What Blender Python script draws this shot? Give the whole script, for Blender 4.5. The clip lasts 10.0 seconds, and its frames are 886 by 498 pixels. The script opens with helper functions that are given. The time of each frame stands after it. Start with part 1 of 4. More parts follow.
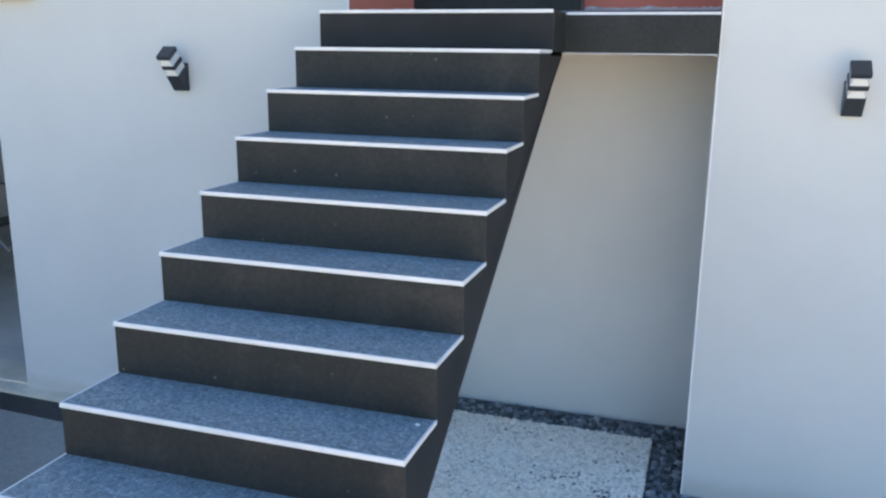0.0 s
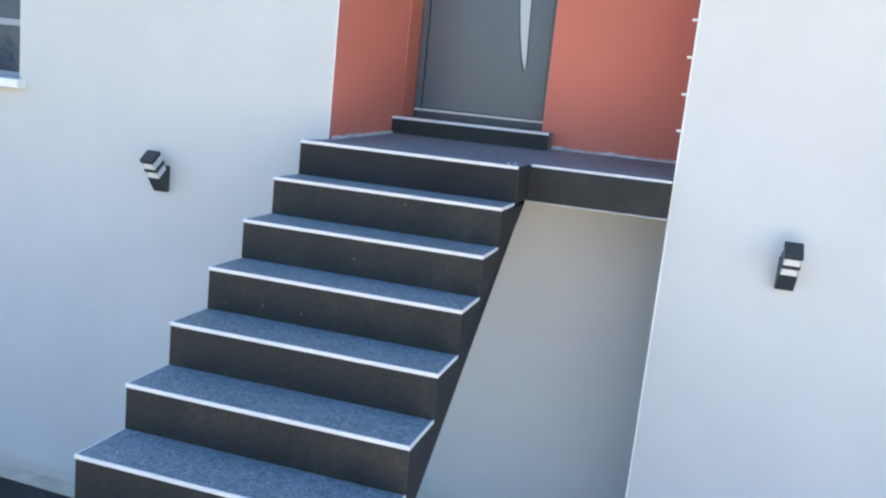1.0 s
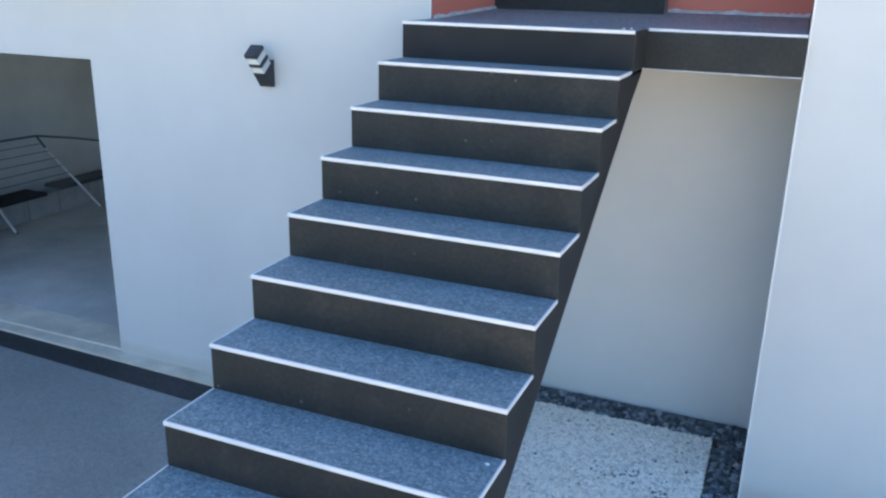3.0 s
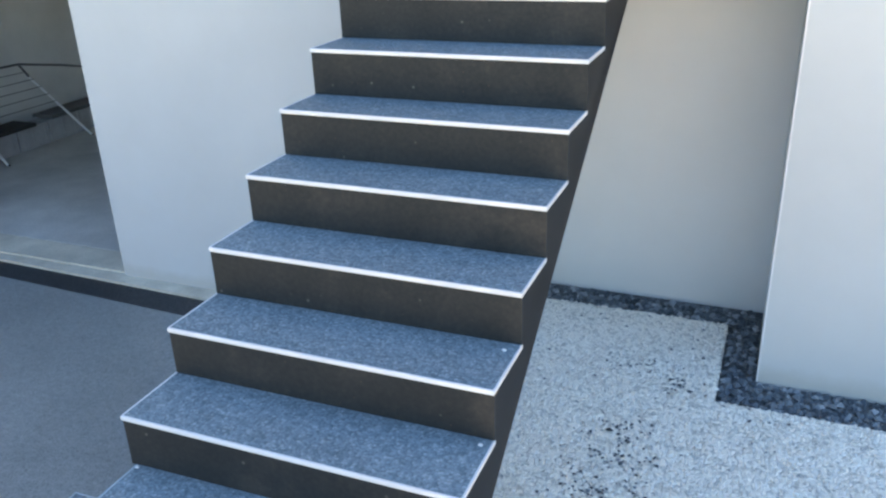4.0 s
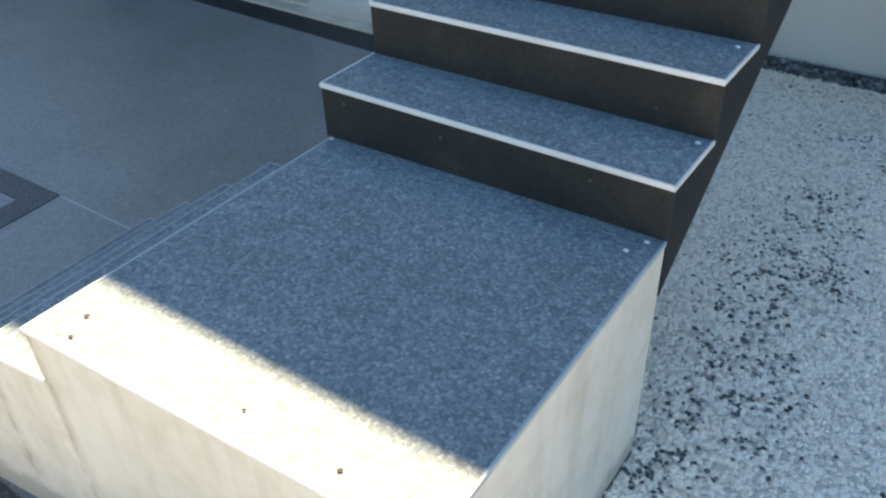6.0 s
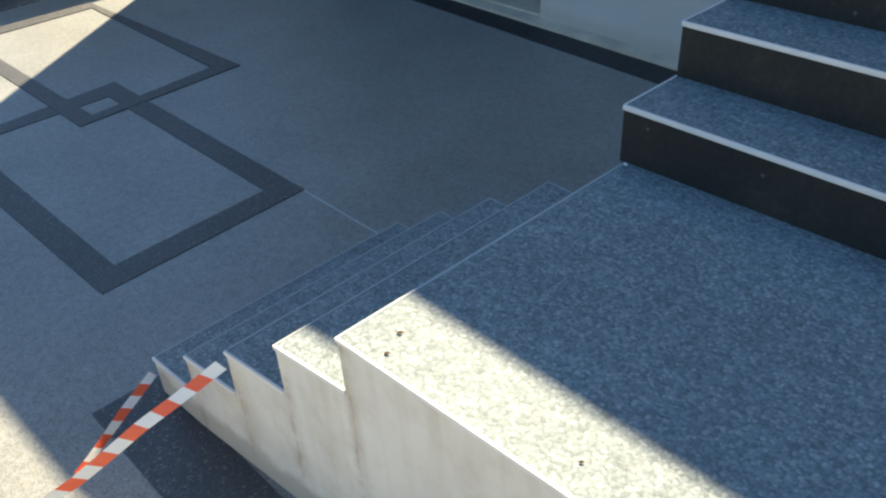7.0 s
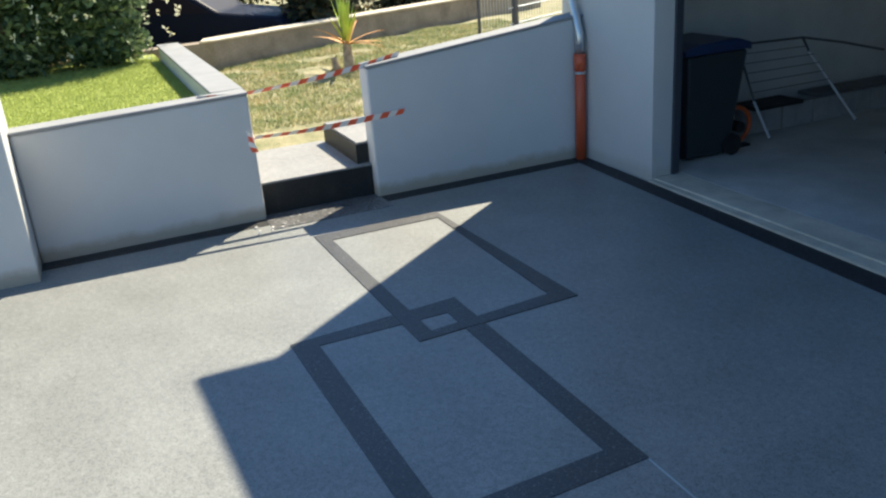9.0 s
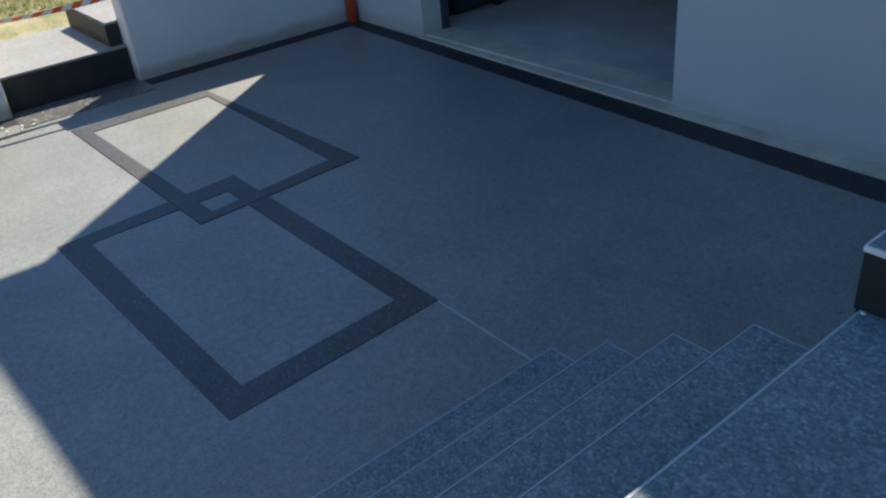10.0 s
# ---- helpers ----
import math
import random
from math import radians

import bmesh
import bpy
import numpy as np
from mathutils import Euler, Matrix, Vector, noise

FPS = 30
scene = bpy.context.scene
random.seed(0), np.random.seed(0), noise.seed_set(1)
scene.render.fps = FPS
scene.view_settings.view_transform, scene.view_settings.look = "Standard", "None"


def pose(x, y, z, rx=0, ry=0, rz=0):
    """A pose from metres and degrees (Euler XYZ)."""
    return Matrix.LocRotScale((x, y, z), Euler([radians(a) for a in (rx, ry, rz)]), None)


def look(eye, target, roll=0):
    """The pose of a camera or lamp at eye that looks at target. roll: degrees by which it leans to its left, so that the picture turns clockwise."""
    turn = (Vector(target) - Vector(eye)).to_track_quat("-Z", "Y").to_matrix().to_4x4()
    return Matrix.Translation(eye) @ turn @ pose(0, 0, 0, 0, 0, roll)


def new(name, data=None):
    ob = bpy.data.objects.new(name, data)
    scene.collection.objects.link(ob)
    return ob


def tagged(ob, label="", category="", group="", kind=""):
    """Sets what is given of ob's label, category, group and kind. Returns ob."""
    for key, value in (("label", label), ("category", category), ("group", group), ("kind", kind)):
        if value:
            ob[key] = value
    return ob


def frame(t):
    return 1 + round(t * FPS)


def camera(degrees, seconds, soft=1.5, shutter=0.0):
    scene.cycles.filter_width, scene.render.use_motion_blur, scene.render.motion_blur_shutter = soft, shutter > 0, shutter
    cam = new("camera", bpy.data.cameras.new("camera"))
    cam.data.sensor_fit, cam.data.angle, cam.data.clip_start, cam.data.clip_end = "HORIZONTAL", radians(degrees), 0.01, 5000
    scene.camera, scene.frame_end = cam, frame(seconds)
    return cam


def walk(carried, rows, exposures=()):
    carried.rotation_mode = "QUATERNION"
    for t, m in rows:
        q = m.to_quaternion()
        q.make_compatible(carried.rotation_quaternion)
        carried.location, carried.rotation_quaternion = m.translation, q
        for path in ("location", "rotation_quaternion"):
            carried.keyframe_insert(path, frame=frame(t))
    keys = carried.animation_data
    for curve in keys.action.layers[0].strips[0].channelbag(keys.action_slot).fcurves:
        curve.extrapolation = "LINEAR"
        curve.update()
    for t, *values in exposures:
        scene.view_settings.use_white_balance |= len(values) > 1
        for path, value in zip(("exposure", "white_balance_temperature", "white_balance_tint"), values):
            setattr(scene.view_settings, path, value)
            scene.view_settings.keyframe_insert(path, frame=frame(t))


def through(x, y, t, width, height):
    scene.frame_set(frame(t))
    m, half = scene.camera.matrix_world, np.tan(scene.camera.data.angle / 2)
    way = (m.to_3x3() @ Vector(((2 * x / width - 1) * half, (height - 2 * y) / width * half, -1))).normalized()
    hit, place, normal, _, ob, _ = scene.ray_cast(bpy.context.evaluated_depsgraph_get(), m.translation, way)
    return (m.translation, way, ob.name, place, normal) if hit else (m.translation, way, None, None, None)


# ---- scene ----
cam = camera(56.5, 10.0, soft=2.3)
PATH = [
    (0, (-0.082, 0.072, 2.215), (-0.679, 1.924, 1.751), 0.7),
    (0.5, (-0.063, 0.012, 2.446), (-0.653, 1.876, 2.025), 1.3),
    (1, (-0.042, -0.045, 2.666), (-0.571, 1.852, 2.317), 6.0),
    (1.5, (-0.014, -0.112, 2.747), (-0.47, 1.809, 2.425), 7.2),
    (2, (-0.001, -0.109, 2.734), (-0.531, 1.783, 2.364), 5.7),
    (2.5, (-0.058, -0.046, 2.68), (-0.735, 1.762, 2.158), 3.9),
    (2.7, (-0.08, -0.014, 2.647), (-0.788, 1.767, 2.077), 2.9),
    (3.8, (-0.145, 0.1, 2.476), (-0.868, 1.808, 1.73), -1.7),
    (4, (-0.148, 0.104, 2.448), (-0.86, 1.792, 1.645), -2.1),
    (4.5, (-0.174, 0.084, 2.315), (-0.855, 1.705, 1.362), -2.4),
    (5, (-0.195, 0.08, 2.21), (-0.895, 1.62, 1.142), -2.2),
    (5.2, (-0.206, 0.072, 2.175), (-0.942, 1.573, 1.077), -1.6),
    (6.3, (-0.363, -0.045, 2.032), (-1.366, 1.209, 0.839), -2.4),
    (6.5, (-0.45, -0.079, 2.036), (-1.495, 1.142, 0.845), -2.6),
    (7, (-0.687, -0.15, 2.037), (-1.898, 0.942, 0.879), -3.3),
    (7.4, (-0.846, -0.128, 2.04), (-2.204, 0.837, 0.932), -4.6),
    (7.5, (-0.918, -0.141, 2.045), (-2.305, 0.808, 0.961), -4.6),
    (8, (-1.097, -0.133, 2.118), (-2.636, 0.706, 1.155), -6.3),
    (8.5, (-1.2, -0.18, 2.16), (-2.865, 0.596, 1.37), -5.2),
    (9, (-1.23, -0.217, 2.195), (-2.955, 0.488, 1.47), -4.5),
    (9.5, (-1.223, -0.176, 2.137), (-2.863, 0.584, 1.282), -5.8),
    (10, (-1.179, -0.106, 2.077), (-2.566, 0.91, 1.055), -5.8),
]
EXPOSURES = [
    (0.0, 2.72, 5900, 6), (0.5, 2.79, 5850, 5), (1.0, 2.85, 5700, 6), (1.5, 2.86, 5420, 5), (2.5, 2.62, 5220, 6), (2.7, 2.68, 5300, 5), (3.8, 3.09, 6150, 5), (4.0, 3.07, 6220, 5), (4.5, 3.17, 6650, 6), (5.2, 3.08, 6850, 6),
    (6.3, 2.09, 6050, -2), (7.0, 1.78, 5800, -2), (7.5, 1.63, 5300, 0), (8.5, 1.53, 5180, 1), (9.0, 1.46, 5230, 0), (9.5, 1.25, 5180, 0), (10.0, 1.13, 5050, 1),
]
walk(cam, [(t, look(eye, target, roll)) for t, eye, target, roll in PATH], EXPOSURES)

# ---- light: clear sky, one sun behind the house ----
SUN_RAY = Vector((0.545, -0.70, -1.0)).normalized()
world = bpy.data.worlds.new("sky")
scene.world = world
world.use_nodes = True
wn = world.node_tree
sky = wn.nodes.new("ShaderNodeTexSky")
sky.sky_type = "NISHITA"
sky.sun_disc = False
sky.ozone_density, sky.dust_density = 1.6, 0.3
sky.sun_elevation = math.asin(-SUN_RAY.z)
sky.sun_rotation = math.atan2(-SUN_RAY.x, -SUN_RAY.y)
wn.nodes["Background"].inputs["Strength"].default_value = 0.058
wn.links.new(sky.outputs[0], wn.nodes["Background"].inputs["Color"])
sun_data = bpy.data.lights.new("sun", "SUN")
sun_data.energy, sun_data.angle, sun_data.color = 5.0, radians(0.45), (1.0, 0.73, 0.465)
sun = new("sun", sun_data)
sun.matrix_world = look((0, 0, 12), Vector((0, 0, 12)) + SUN_RAY)


# ---- materials ----
def material(name, rough=0.7, metal=0.0):
    m = bpy.data.materials.new(name)
    m.use_nodes = True
    b = m.node_tree.nodes["Principled BSDF"]
    b.inputs["Roughness"].default_value = rough
    b.inputs["Metallic"].default_value = metal
    return m, m.node_tree, b


def node(nt, kind, **values):
    n = nt.nodes.new("ShaderNode" + kind)
    for k, v in values.items():
        n.inputs[k.replace("_", " ")].default_value = v
    return n


def coords(nt):
    g = nt.nodes.new("ShaderNodeNewGeometry")
    return g.outputs["Position"]


def ramp(nt, source, stops):
    r = nt.nodes.new("ShaderNodeValToRGB")
    e = r.color_ramp.elements
    while len(e) < len(stops):
        e.new(0.5)
    for el, (p, c) in zip(e, stops):
        el.position, el.color = p, (*c, 1)
    nt.links.new(source, r.inputs[0])
    return r.outputs[0]


def mix(nt, fac, a, b, mode="MIX"):
    m = nt.nodes.new("ShaderNodeMix")
    m.data_type, m.blend_type = "RGBA", mode
    for sock, v in ((m.inputs[0], fac), (m.inputs[6], a), (m.inputs[7], b)):
        if hasattr(v, "links"):
            nt.links.new(v, sock)
        elif isinstance(v, (tuple, list)):
            sock.default_value = (*v, 1)
        else:
            sock.default_value = v
    return m.outputs[2]


def bump(nt, b, height, strength, dist):
    n = nt.nodes.new("ShaderNodeBump")
    n.inputs["Strength"].default_value, n.inputs["Distance"].default_value = strength, dist
    nt.links.new(height, n.inputs["Height"])
    nt.links.new(n.outputs[0], b.inputs["Normal"])


def noise_tex(nt, pos, scale, detail=4.0, rough=0.55):
    n = node(nt, "TexNoise", Scale=scale, Detail=detail, Roughness=rough)
    nt.links.new(pos, n.inputs["Vector"])
    return n.outputs["Fac"]


def pebble_material(name, cell, stops, depth=0.003, patch=0.25, rough=0.5, strength=0.8):
    """Small pebbles bound in resin: each cell a stone of its own shade, with dark joints and broad soft patches."""
    m, nt, b = material(name, rough)
    pos = coords(nt)
    warp = node(nt, "TexNoise", Scale=0.6 / cell, Detail=2.0)
    nt.links.new(pos, warp.inputs["Vector"])
    add = nt.nodes.new("ShaderNodeMixRGB")
    add.blend_type = "LINEAR_LIGHT"
    add.inputs[0].default_value = cell * 0.6
    nt.links.new(pos, add.inputs[1])
    nt.links.new(warp.outputs["Color"], add.inputs[2])
    v = node(nt, "TexVoronoi", Scale=1.0 / cell)
    nt.links.new(add.outputs[0], v.inputs["Vector"])
    sep = nt.nodes.new("ShaderNodeSeparateColor")
    nt.links.new(v.outputs["Color"], sep.inputs[0])
    shade = ramp(nt, sep.outputs[0], stops)
    joint = ramp(nt, v.outputs["Distance"], [(0.45, (1, 1, 1)), (0.85, (0.7, 0.7, 0.7))])
    col = mix(nt, 1.0, shade, joint, "MULTIPLY")
    broad = ramp(nt, noise_tex(nt, pos, 2.3, 6.0), [(0.3, (1 - patch,) * 3), (0.7, (1 + patch * 0.4,) * 3)])
    col = mix(nt, 1.0, col, broad, "MULTIPLY")
    mid = ramp(nt, noise_tex(nt, pos, 26.0, 3.0), [(0.3, (0.86,) * 3), (0.7, (1.08,) * 3)])
    col = mix(nt, 1.0, col, mid, "MULTIPLY")
    nt.links.new(col, b.inputs["Base Color"])
    inv = nt.nodes.new("ShaderNodeMath")
    inv.operation = "SUBTRACT"
    inv.inputs[0].default_value = 1.0
    nt.links.new(v.outputs["Distance"], inv.inputs[1])
    bump(nt, b, inv.outputs[0], strength, depth)
    return m


def plain_material(name, colour, rough=0.6, vary=0.12, scale=3.0, grain=120.0, relief=0.0006, metal=0.0, streak=0.0):
    m, nt, b = material(name, rough, metal)
    pos = coords(nt)
    broad = ramp(nt, noise_tex(nt, pos, scale, 6.0), [(0.3, tuple(c * (1 - vary) for c in colour)), (0.7, tuple(min(1, c * (1 + vary * 0.5)) for c in colour))])
    fine = ramp(nt, noise_tex(nt, pos, grain, 3.0), [(0.3, (1 - vary * 0.6,) * 3), (0.7, (1.0,) * 3)])
    col = mix(nt, 1.0, broad, fine, "MULTIPLY")
    if streak:
        mp = nt.nodes.new("ShaderNodeMapping")
        mp.inputs["Scale"].default_value = (7, 7, 0.5)
        nt.links.new(pos, mp.inputs[0])
        s = ramp(nt, noise_tex(nt, mp.outputs[0], 1.6, 5.0), [(0.42, (1, 1, 1)), (0.72, (1 - streak, 1 - streak * 1.1, 1 - streak * 1.3))])
        col = mix(nt, 1.0, col, s, "MULTIPLY")
    nt.links.new(col, b.inputs["Base Color"])
    if relief:
        bump(nt, b, noise_tex(nt, pos, grain, 4.0), 0.6, relief)
    return m


def render_material(name, colour, dirt=0.0):
    """Painted scraped render: fine grain, faint clouds, and splash dirt on the lowest course."""
    m, nt, b = material(name, 0.85)
    pos = coords(nt)
    cloud = ramp(nt, noise_tex(nt, pos, 1.1, 7.0, 0.6), [(0.3, tuple(c * 0.93 for c in colour)), (0.7, tuple(min(1, c * 1.03) for c in colour))])
    col = cloud
    if dirt:
        sep = nt.nodes.new("ShaderNodeSeparateXYZ")
        nt.links.new(pos, sep.inputs[0])
        edge = nt.nodes.new("ShaderNodeMath")
        edge.operation = "MULTIPLY_ADD"
        nt.links.new(noise_tex(nt, pos, 5.0, 6.0, 0.65), edge.inputs[0])
        edge.inputs[1].default_value = -0.13
        nt.links.new(sep.outputs[2], edge.inputs[2])
        mask = ramp(nt, edge.outputs[0], [(0.0, (1, 1, 1)), (0.07, (0, 0, 0))])
        fac = mix(nt, 1.0, mask, (dirt, dirt, dirt), "MULTIPLY")
        col = mix(nt, fac, cloud, (0.36, 0.33, 0.26))
    nt.links.new(col, b.inputs["Base Color"])
    bump(nt, b, noise_tex(nt, pos, 240.0, 3.0), 0.55, 0.0015)
    return m


GREY_STONES = [(0.0, (0.151, 0.19, 0.211)), (0.3, (0.199, 0.242, 0.266)), (0.75, (0.243, 0.287, 0.31)), (1.0, (0.342, 0.382, 0.398))]
M_TREAD = pebble_material("grey_pebble_resin", 0.0085, GREY_STONES, 0.002, 0.12, 0.6, 0.24)
M_YARD = pebble_material("grey_fine_pebble_resin", 0.0065, [(0.0, (0.19, 0.204, 0.205)), (0.3, (0.226, 0.24, 0.239)), (1.0, (0.277, 0.289, 0.284))], 0.0015, 0.14, 0.45, 0.2)
M_WHITE = pebble_material("white_marble_pebble_resin", 0.012, [(0.0, (0.76, 0.72, 0.64)), (0.5, (0.89, 0.84, 0.76)), (1.0, (0.95, 0.9, 0.82))], 0.006, 0.12, 0.4)
M_DARK = pebble_material("black_pebble_resin", 0.007, [(0.0, (0.028, 0.032, 0.039)), (0.75, (0.043, 0.049, 0.058)), (0.95, (0.075, 0.078, 0.083)), (1.0, (0.17, 0.17, 0.17))], 0.002, 0.2, 0.46)
M_DARK_FINE = pebble_material("smooth_black_pebble_resin", 0.006, [(0.0, (0.024, 0.025, 0.028)), (0.7, (0.04, 0.042, 0.045)), (1.0, (0.08, 0.082, 0.085))], 0.002, 0.2, 0.55)
M_DARK_FINE.node_tree.nodes["Principled BSDF"].inputs["Specular IOR Level"].default_value = 0.2
M_DARK.node_tree.nodes["Principled BSDF"].inputs["Specular IOR Level"].default_value = 0.6
M_DARK_COARSE = pebble_material("black_marble_pebbles", 0.02, [(0.0, (0.025, 0.03, 0.036)), (0.6, (0.07, 0.08, 0.09)), (1.0, (0.16, 0.175, 0.19))], 0.009, 0.2, 0.3)
# Black pebbles with sun and glints put into lighter tones and white flecks.
M_PATCH = pebble_material("black_pebble_painted_sunlit", 0.011, [(0.0, (0.07, 0.072, 0.076)), (0.6, (0.13, 0.133, 0.138)), (0.92, (0.24, 0.242, 0.245)), (1.0, (0.6, 0.6, 0.58))], 0.003, 0.2, 0.3, 0.6)
M_PALE = pebble_material("pale_pebble_resin", 0.0075, [(0.0, (0.235, 0.236, 0.232)), (0.4, (0.285, 0.284, 0.278)), (1.0, (0.34, 0.337, 0.327))], 0.0015, 0.12, 0.5, 0.25)
M_RISER, nt_, b_ = material("black_riser_panel", 0.55)
b_.inputs["Specular IOR Level"].default_value = 0.22
p_ = coords(nt_)
c_ = ramp(nt_, noise_tex(nt_, p_, 5.0, 6.0), [(0.3, (0.0215, 0.0232, 0.0238)), (0.55, (0.0285, 0.0295, 0.029)), (0.75, (0.048, 0.044, 0.0395))])
c_ = mix(nt_, 1.0, c_, ramp(nt_, noise_tex(nt_, p_, 55.0, 5.0, 0.7), [(0.3, (0.72, 0.74, 0.76)), (0.52, (1, 1, 1)), (0.72, (1.42, 1.28, 1.15))]), "MULTIPLY")
for freq, tint, rare in ((17.0, (0.19, 0.165, 0.14), 0.72), (38.0, (0.15, 0.085, 0.055), 0.8)):
    v_ = node(nt_, "TexVoronoi", Scale=freq)
    nt_.links.new(p_, v_.inputs["Vector"])
    k_ = nt_.nodes.new("ShaderNodeSeparateColor")
    nt_.links.new(v_.outputs["Color"], k_.inputs[0])
    f_ = mix(nt_, 1.0, ramp(nt_, v_.outputs["Distance"], [(0.0, (0.8, 0.8, 0.8)), (0.06, (0.45, 0.45, 0.45)), (0.12, (0, 0, 0))]), ramp(nt_, k_.outputs[0], [(rare, (0, 0, 0)), (rare + 0.04, (1, 1, 1))]), "MULTIPLY")
    c_ = mix(nt_, f_, c_, tint)
nt_.links.new(c_, b_.inputs["Base Color"])
bump(nt_, b_, noise_tex(nt_, p_, 300.0, 3.0), 0.5, 0.0006)
M_SIDE = plain_material("dark_stringer_paint", (0.022, 0.022, 0.024), 0.6, 0.25, 4.0, 200.0, 0.0005)
M_SIDE.node_tree.nodes["Principled BSDF"].inputs["Specular IOR Level"].default_value = 0.22
M_TREAD.node_tree.nodes["Principled BSDF"].inputs["Specular IOR Level"].default_value = 0.22
M_NOSE = plain_material("white_nosing", (0.74, 0.72, 0.71), 0.5, 0.1, 8.0, 200.0, 0.0)
M_FACADE = render_material("white_render", (0.56, 0.557, 0.545), 0.35)
M_LOW = render_material("grey_white_render", (0.57, 0.585, 0.59), 0.85)
M_VOID = render_material("void_render", (0.7, 0.68, 0.65))
M_RED = render_material("terracotta_render", (0.53, 0.175, 0.125))
def raw_render(name, colour, runs):
    """Raw render with brown water runs below the step corners and soiling near the ground."""
    m, nt, b = material(name, 0.85)
    pos = coords(nt)
    col = ramp(nt, noise_tex(nt, pos, 2.5, 6.0), [(0.3, tuple(c * 0.88 for c in colour)), (0.7, colour)])
    sep = nt.nodes.new("ShaderNodeSeparateXYZ")
    nt.links.new(pos, sep.inputs[0])
    wob = noise_tex(nt, pos, 4.0, 4.0)

    def math_node(op, a, b2):
        n = nt.nodes.new("ShaderNodeMath")
        n.operation = op
        for k, v in enumerate((a, b2)):
            if hasattr(v, "links"):
                nt.links.new(v, n.inputs[k])
            else:
                n.inputs[k].default_value = v
        return n.outputs[0]
    wx = math_node("ADD", sep.outputs[0], math_node("MULTIPLY", wob, 0.07))
    total = None
    for x in runs:
        d = math_node("ABSOLUTE", math_node("SUBTRACT", wx, x + 0.035), 0.0)
        f = ramp(nt, math_node("MULTIPLY", d, 25.0), [(0.0, (1, 1, 1)), (0.25, (0.55, 0.55, 0.55)), (0.9, (0, 0, 0))])
        total = f if total is None else mix(nt, 1.0, total, f, "LIGHTEN")
    strength = ramp(nt, noise_tex(nt, pos, 9.0, 5.0, 0.65), [(0.4, (0.04, 0.04, 0.04)), (0.64, (0.7, 0.7, 0.7))])
    col = mix(nt, mix(nt, 1.0, total, strength, "MULTIPLY"), col, (0.3, 0.21, 0.13))
    blotch = ramp(nt, noise_tex(nt, pos, 7.0, 8.0, 0.7), [(0.42, (1, 1, 1)), (0.72, (0.86, 0.835, 0.79))])
    col = mix(nt, 1.0, col, blotch, "MULTIPLY")
    mp = nt.nodes.new("ShaderNodeMapping")
    mp.inputs["Scale"].default_value = (16, 16, 1.2)
    nt.links.new(pos, mp.inputs[0])
    col = mix(nt, 1.0, col, ramp(nt, noise_tex(nt, mp.outputs[0], 1.0, 5.0), [(0.48, (1, 1, 1)), (0.74, (0.88, 0.86, 0.82))]), "MULTIPLY")
    foot = math_node("ADD", sep.outputs[2], math_node("MULTIPLY", noise_tex(nt, pos, 9.0, 5.0), -0.16))
    col = mix(nt, ramp(nt, foot, [(0.0, (0.6, 0.6, 0.6)), (0.05, (0, 0, 0))]), col, (0.3, 0.28, 0.24))
    nt.links.new(col, b.inputs["Base Color"])
    bump(nt, b, noise_tex(nt, pos, 160.0, 4.0), 0.6, 0.0014)
    return m


M_CUT = raw_render("raw_white_render", (0.74, 0.71, 0.66), (-1.885, -2.14, -2.395, -2.65))
M_CONCRETE = plain_material("garage_concrete", (0.62, 0.6, 0.55), 0.75, 0.3, 1.6, 60.0, 0.001)
M_THRESH = plain_material("pale_threshold_concrete", (0.64, 0.58, 0.46), 0.8, 0.25, 4.0, 60.0, 0.001)
M_SILL = plain_material("white_stone_sill", (0.8, 0.79, 0.76), 0.6, 0.06, 5.0, 90.0, 0.0005)
M_COPING = plain_material("wall_top_mortar", (0.27, 0.282, 0.3), 0.8, 0.12, 4.0, 80.0, 0.001)
M_DOOR = plain_material("anthracite_door", (0.095, 0.115, 0.14), 0.3, 0.06, 2.0, 200.0, 0.0)
M_ANTH = plain_material("anthracite_metal", (0.05, 0.055, 0.07), 0.4, 0.06, 3.0, 200.0, 0.0)
M_BLACK = plain_material("black_lamp_metal", (0.025, 0.027, 0.032), 0.45, 0.1, 10.0, 300.0, 0.0002)
M_FRAME = plain_material("grey_window_frame", (0.3, 0.33, 0.38), 0.35, 0.03, 3.0, 100.0, 0.0)
M_PVC = plain_material("orange_brown_pvc", (0.5, 0.1, 0.04), 0.4, 0.1, 3.0, 100.0, 0.0002)
M_ZINC = plain_material("zinc_pipe", (0.62, 0.64, 0.66), 0.35, 0.08, 6.0, 100.0, 0.0, 0.85)
M_TAPE_W = plain_material("tape_white", (0.8, 0.79, 0.77), 0.4, 0.05, 10.0, 100.0, 0.0)
M_TAPE_R = plain_material("tape_red", (0.78, 0.125, 0.05), 0.4, 0.05, 10.0, 100.0, 0.0)
M_ROOF = plain_material("roof_tiles", (0.3, 0.15, 0.1), 0.8, 0.2, 3.0, 60.0, 0.002)
M_PLASTER = plain_material("garage_plaster", (0.8, 0.8, 0.78), 0.85, 0.15, 1.5, 80.0, 0.001)
M_JOINT = plain_material("pale_resin_joint", (0.4, 0.45, 0.48), 0.6, 0.1, 10.0, 100.0, 0.0)
M_SEAL = plain_material("grey_sealant", (0.56, 0.565, 0.57), 0.7, 0.35, 14.0, 100.0, 0.0008)
M_GLASS, nt_, b_ = material("lamp_glass", 0.08)
b_.inputs["Base Color"].default_value = (0.66, 0.67, 0.68, 1)
b_.inputs["Transmission Weight"].default_value = 0.15
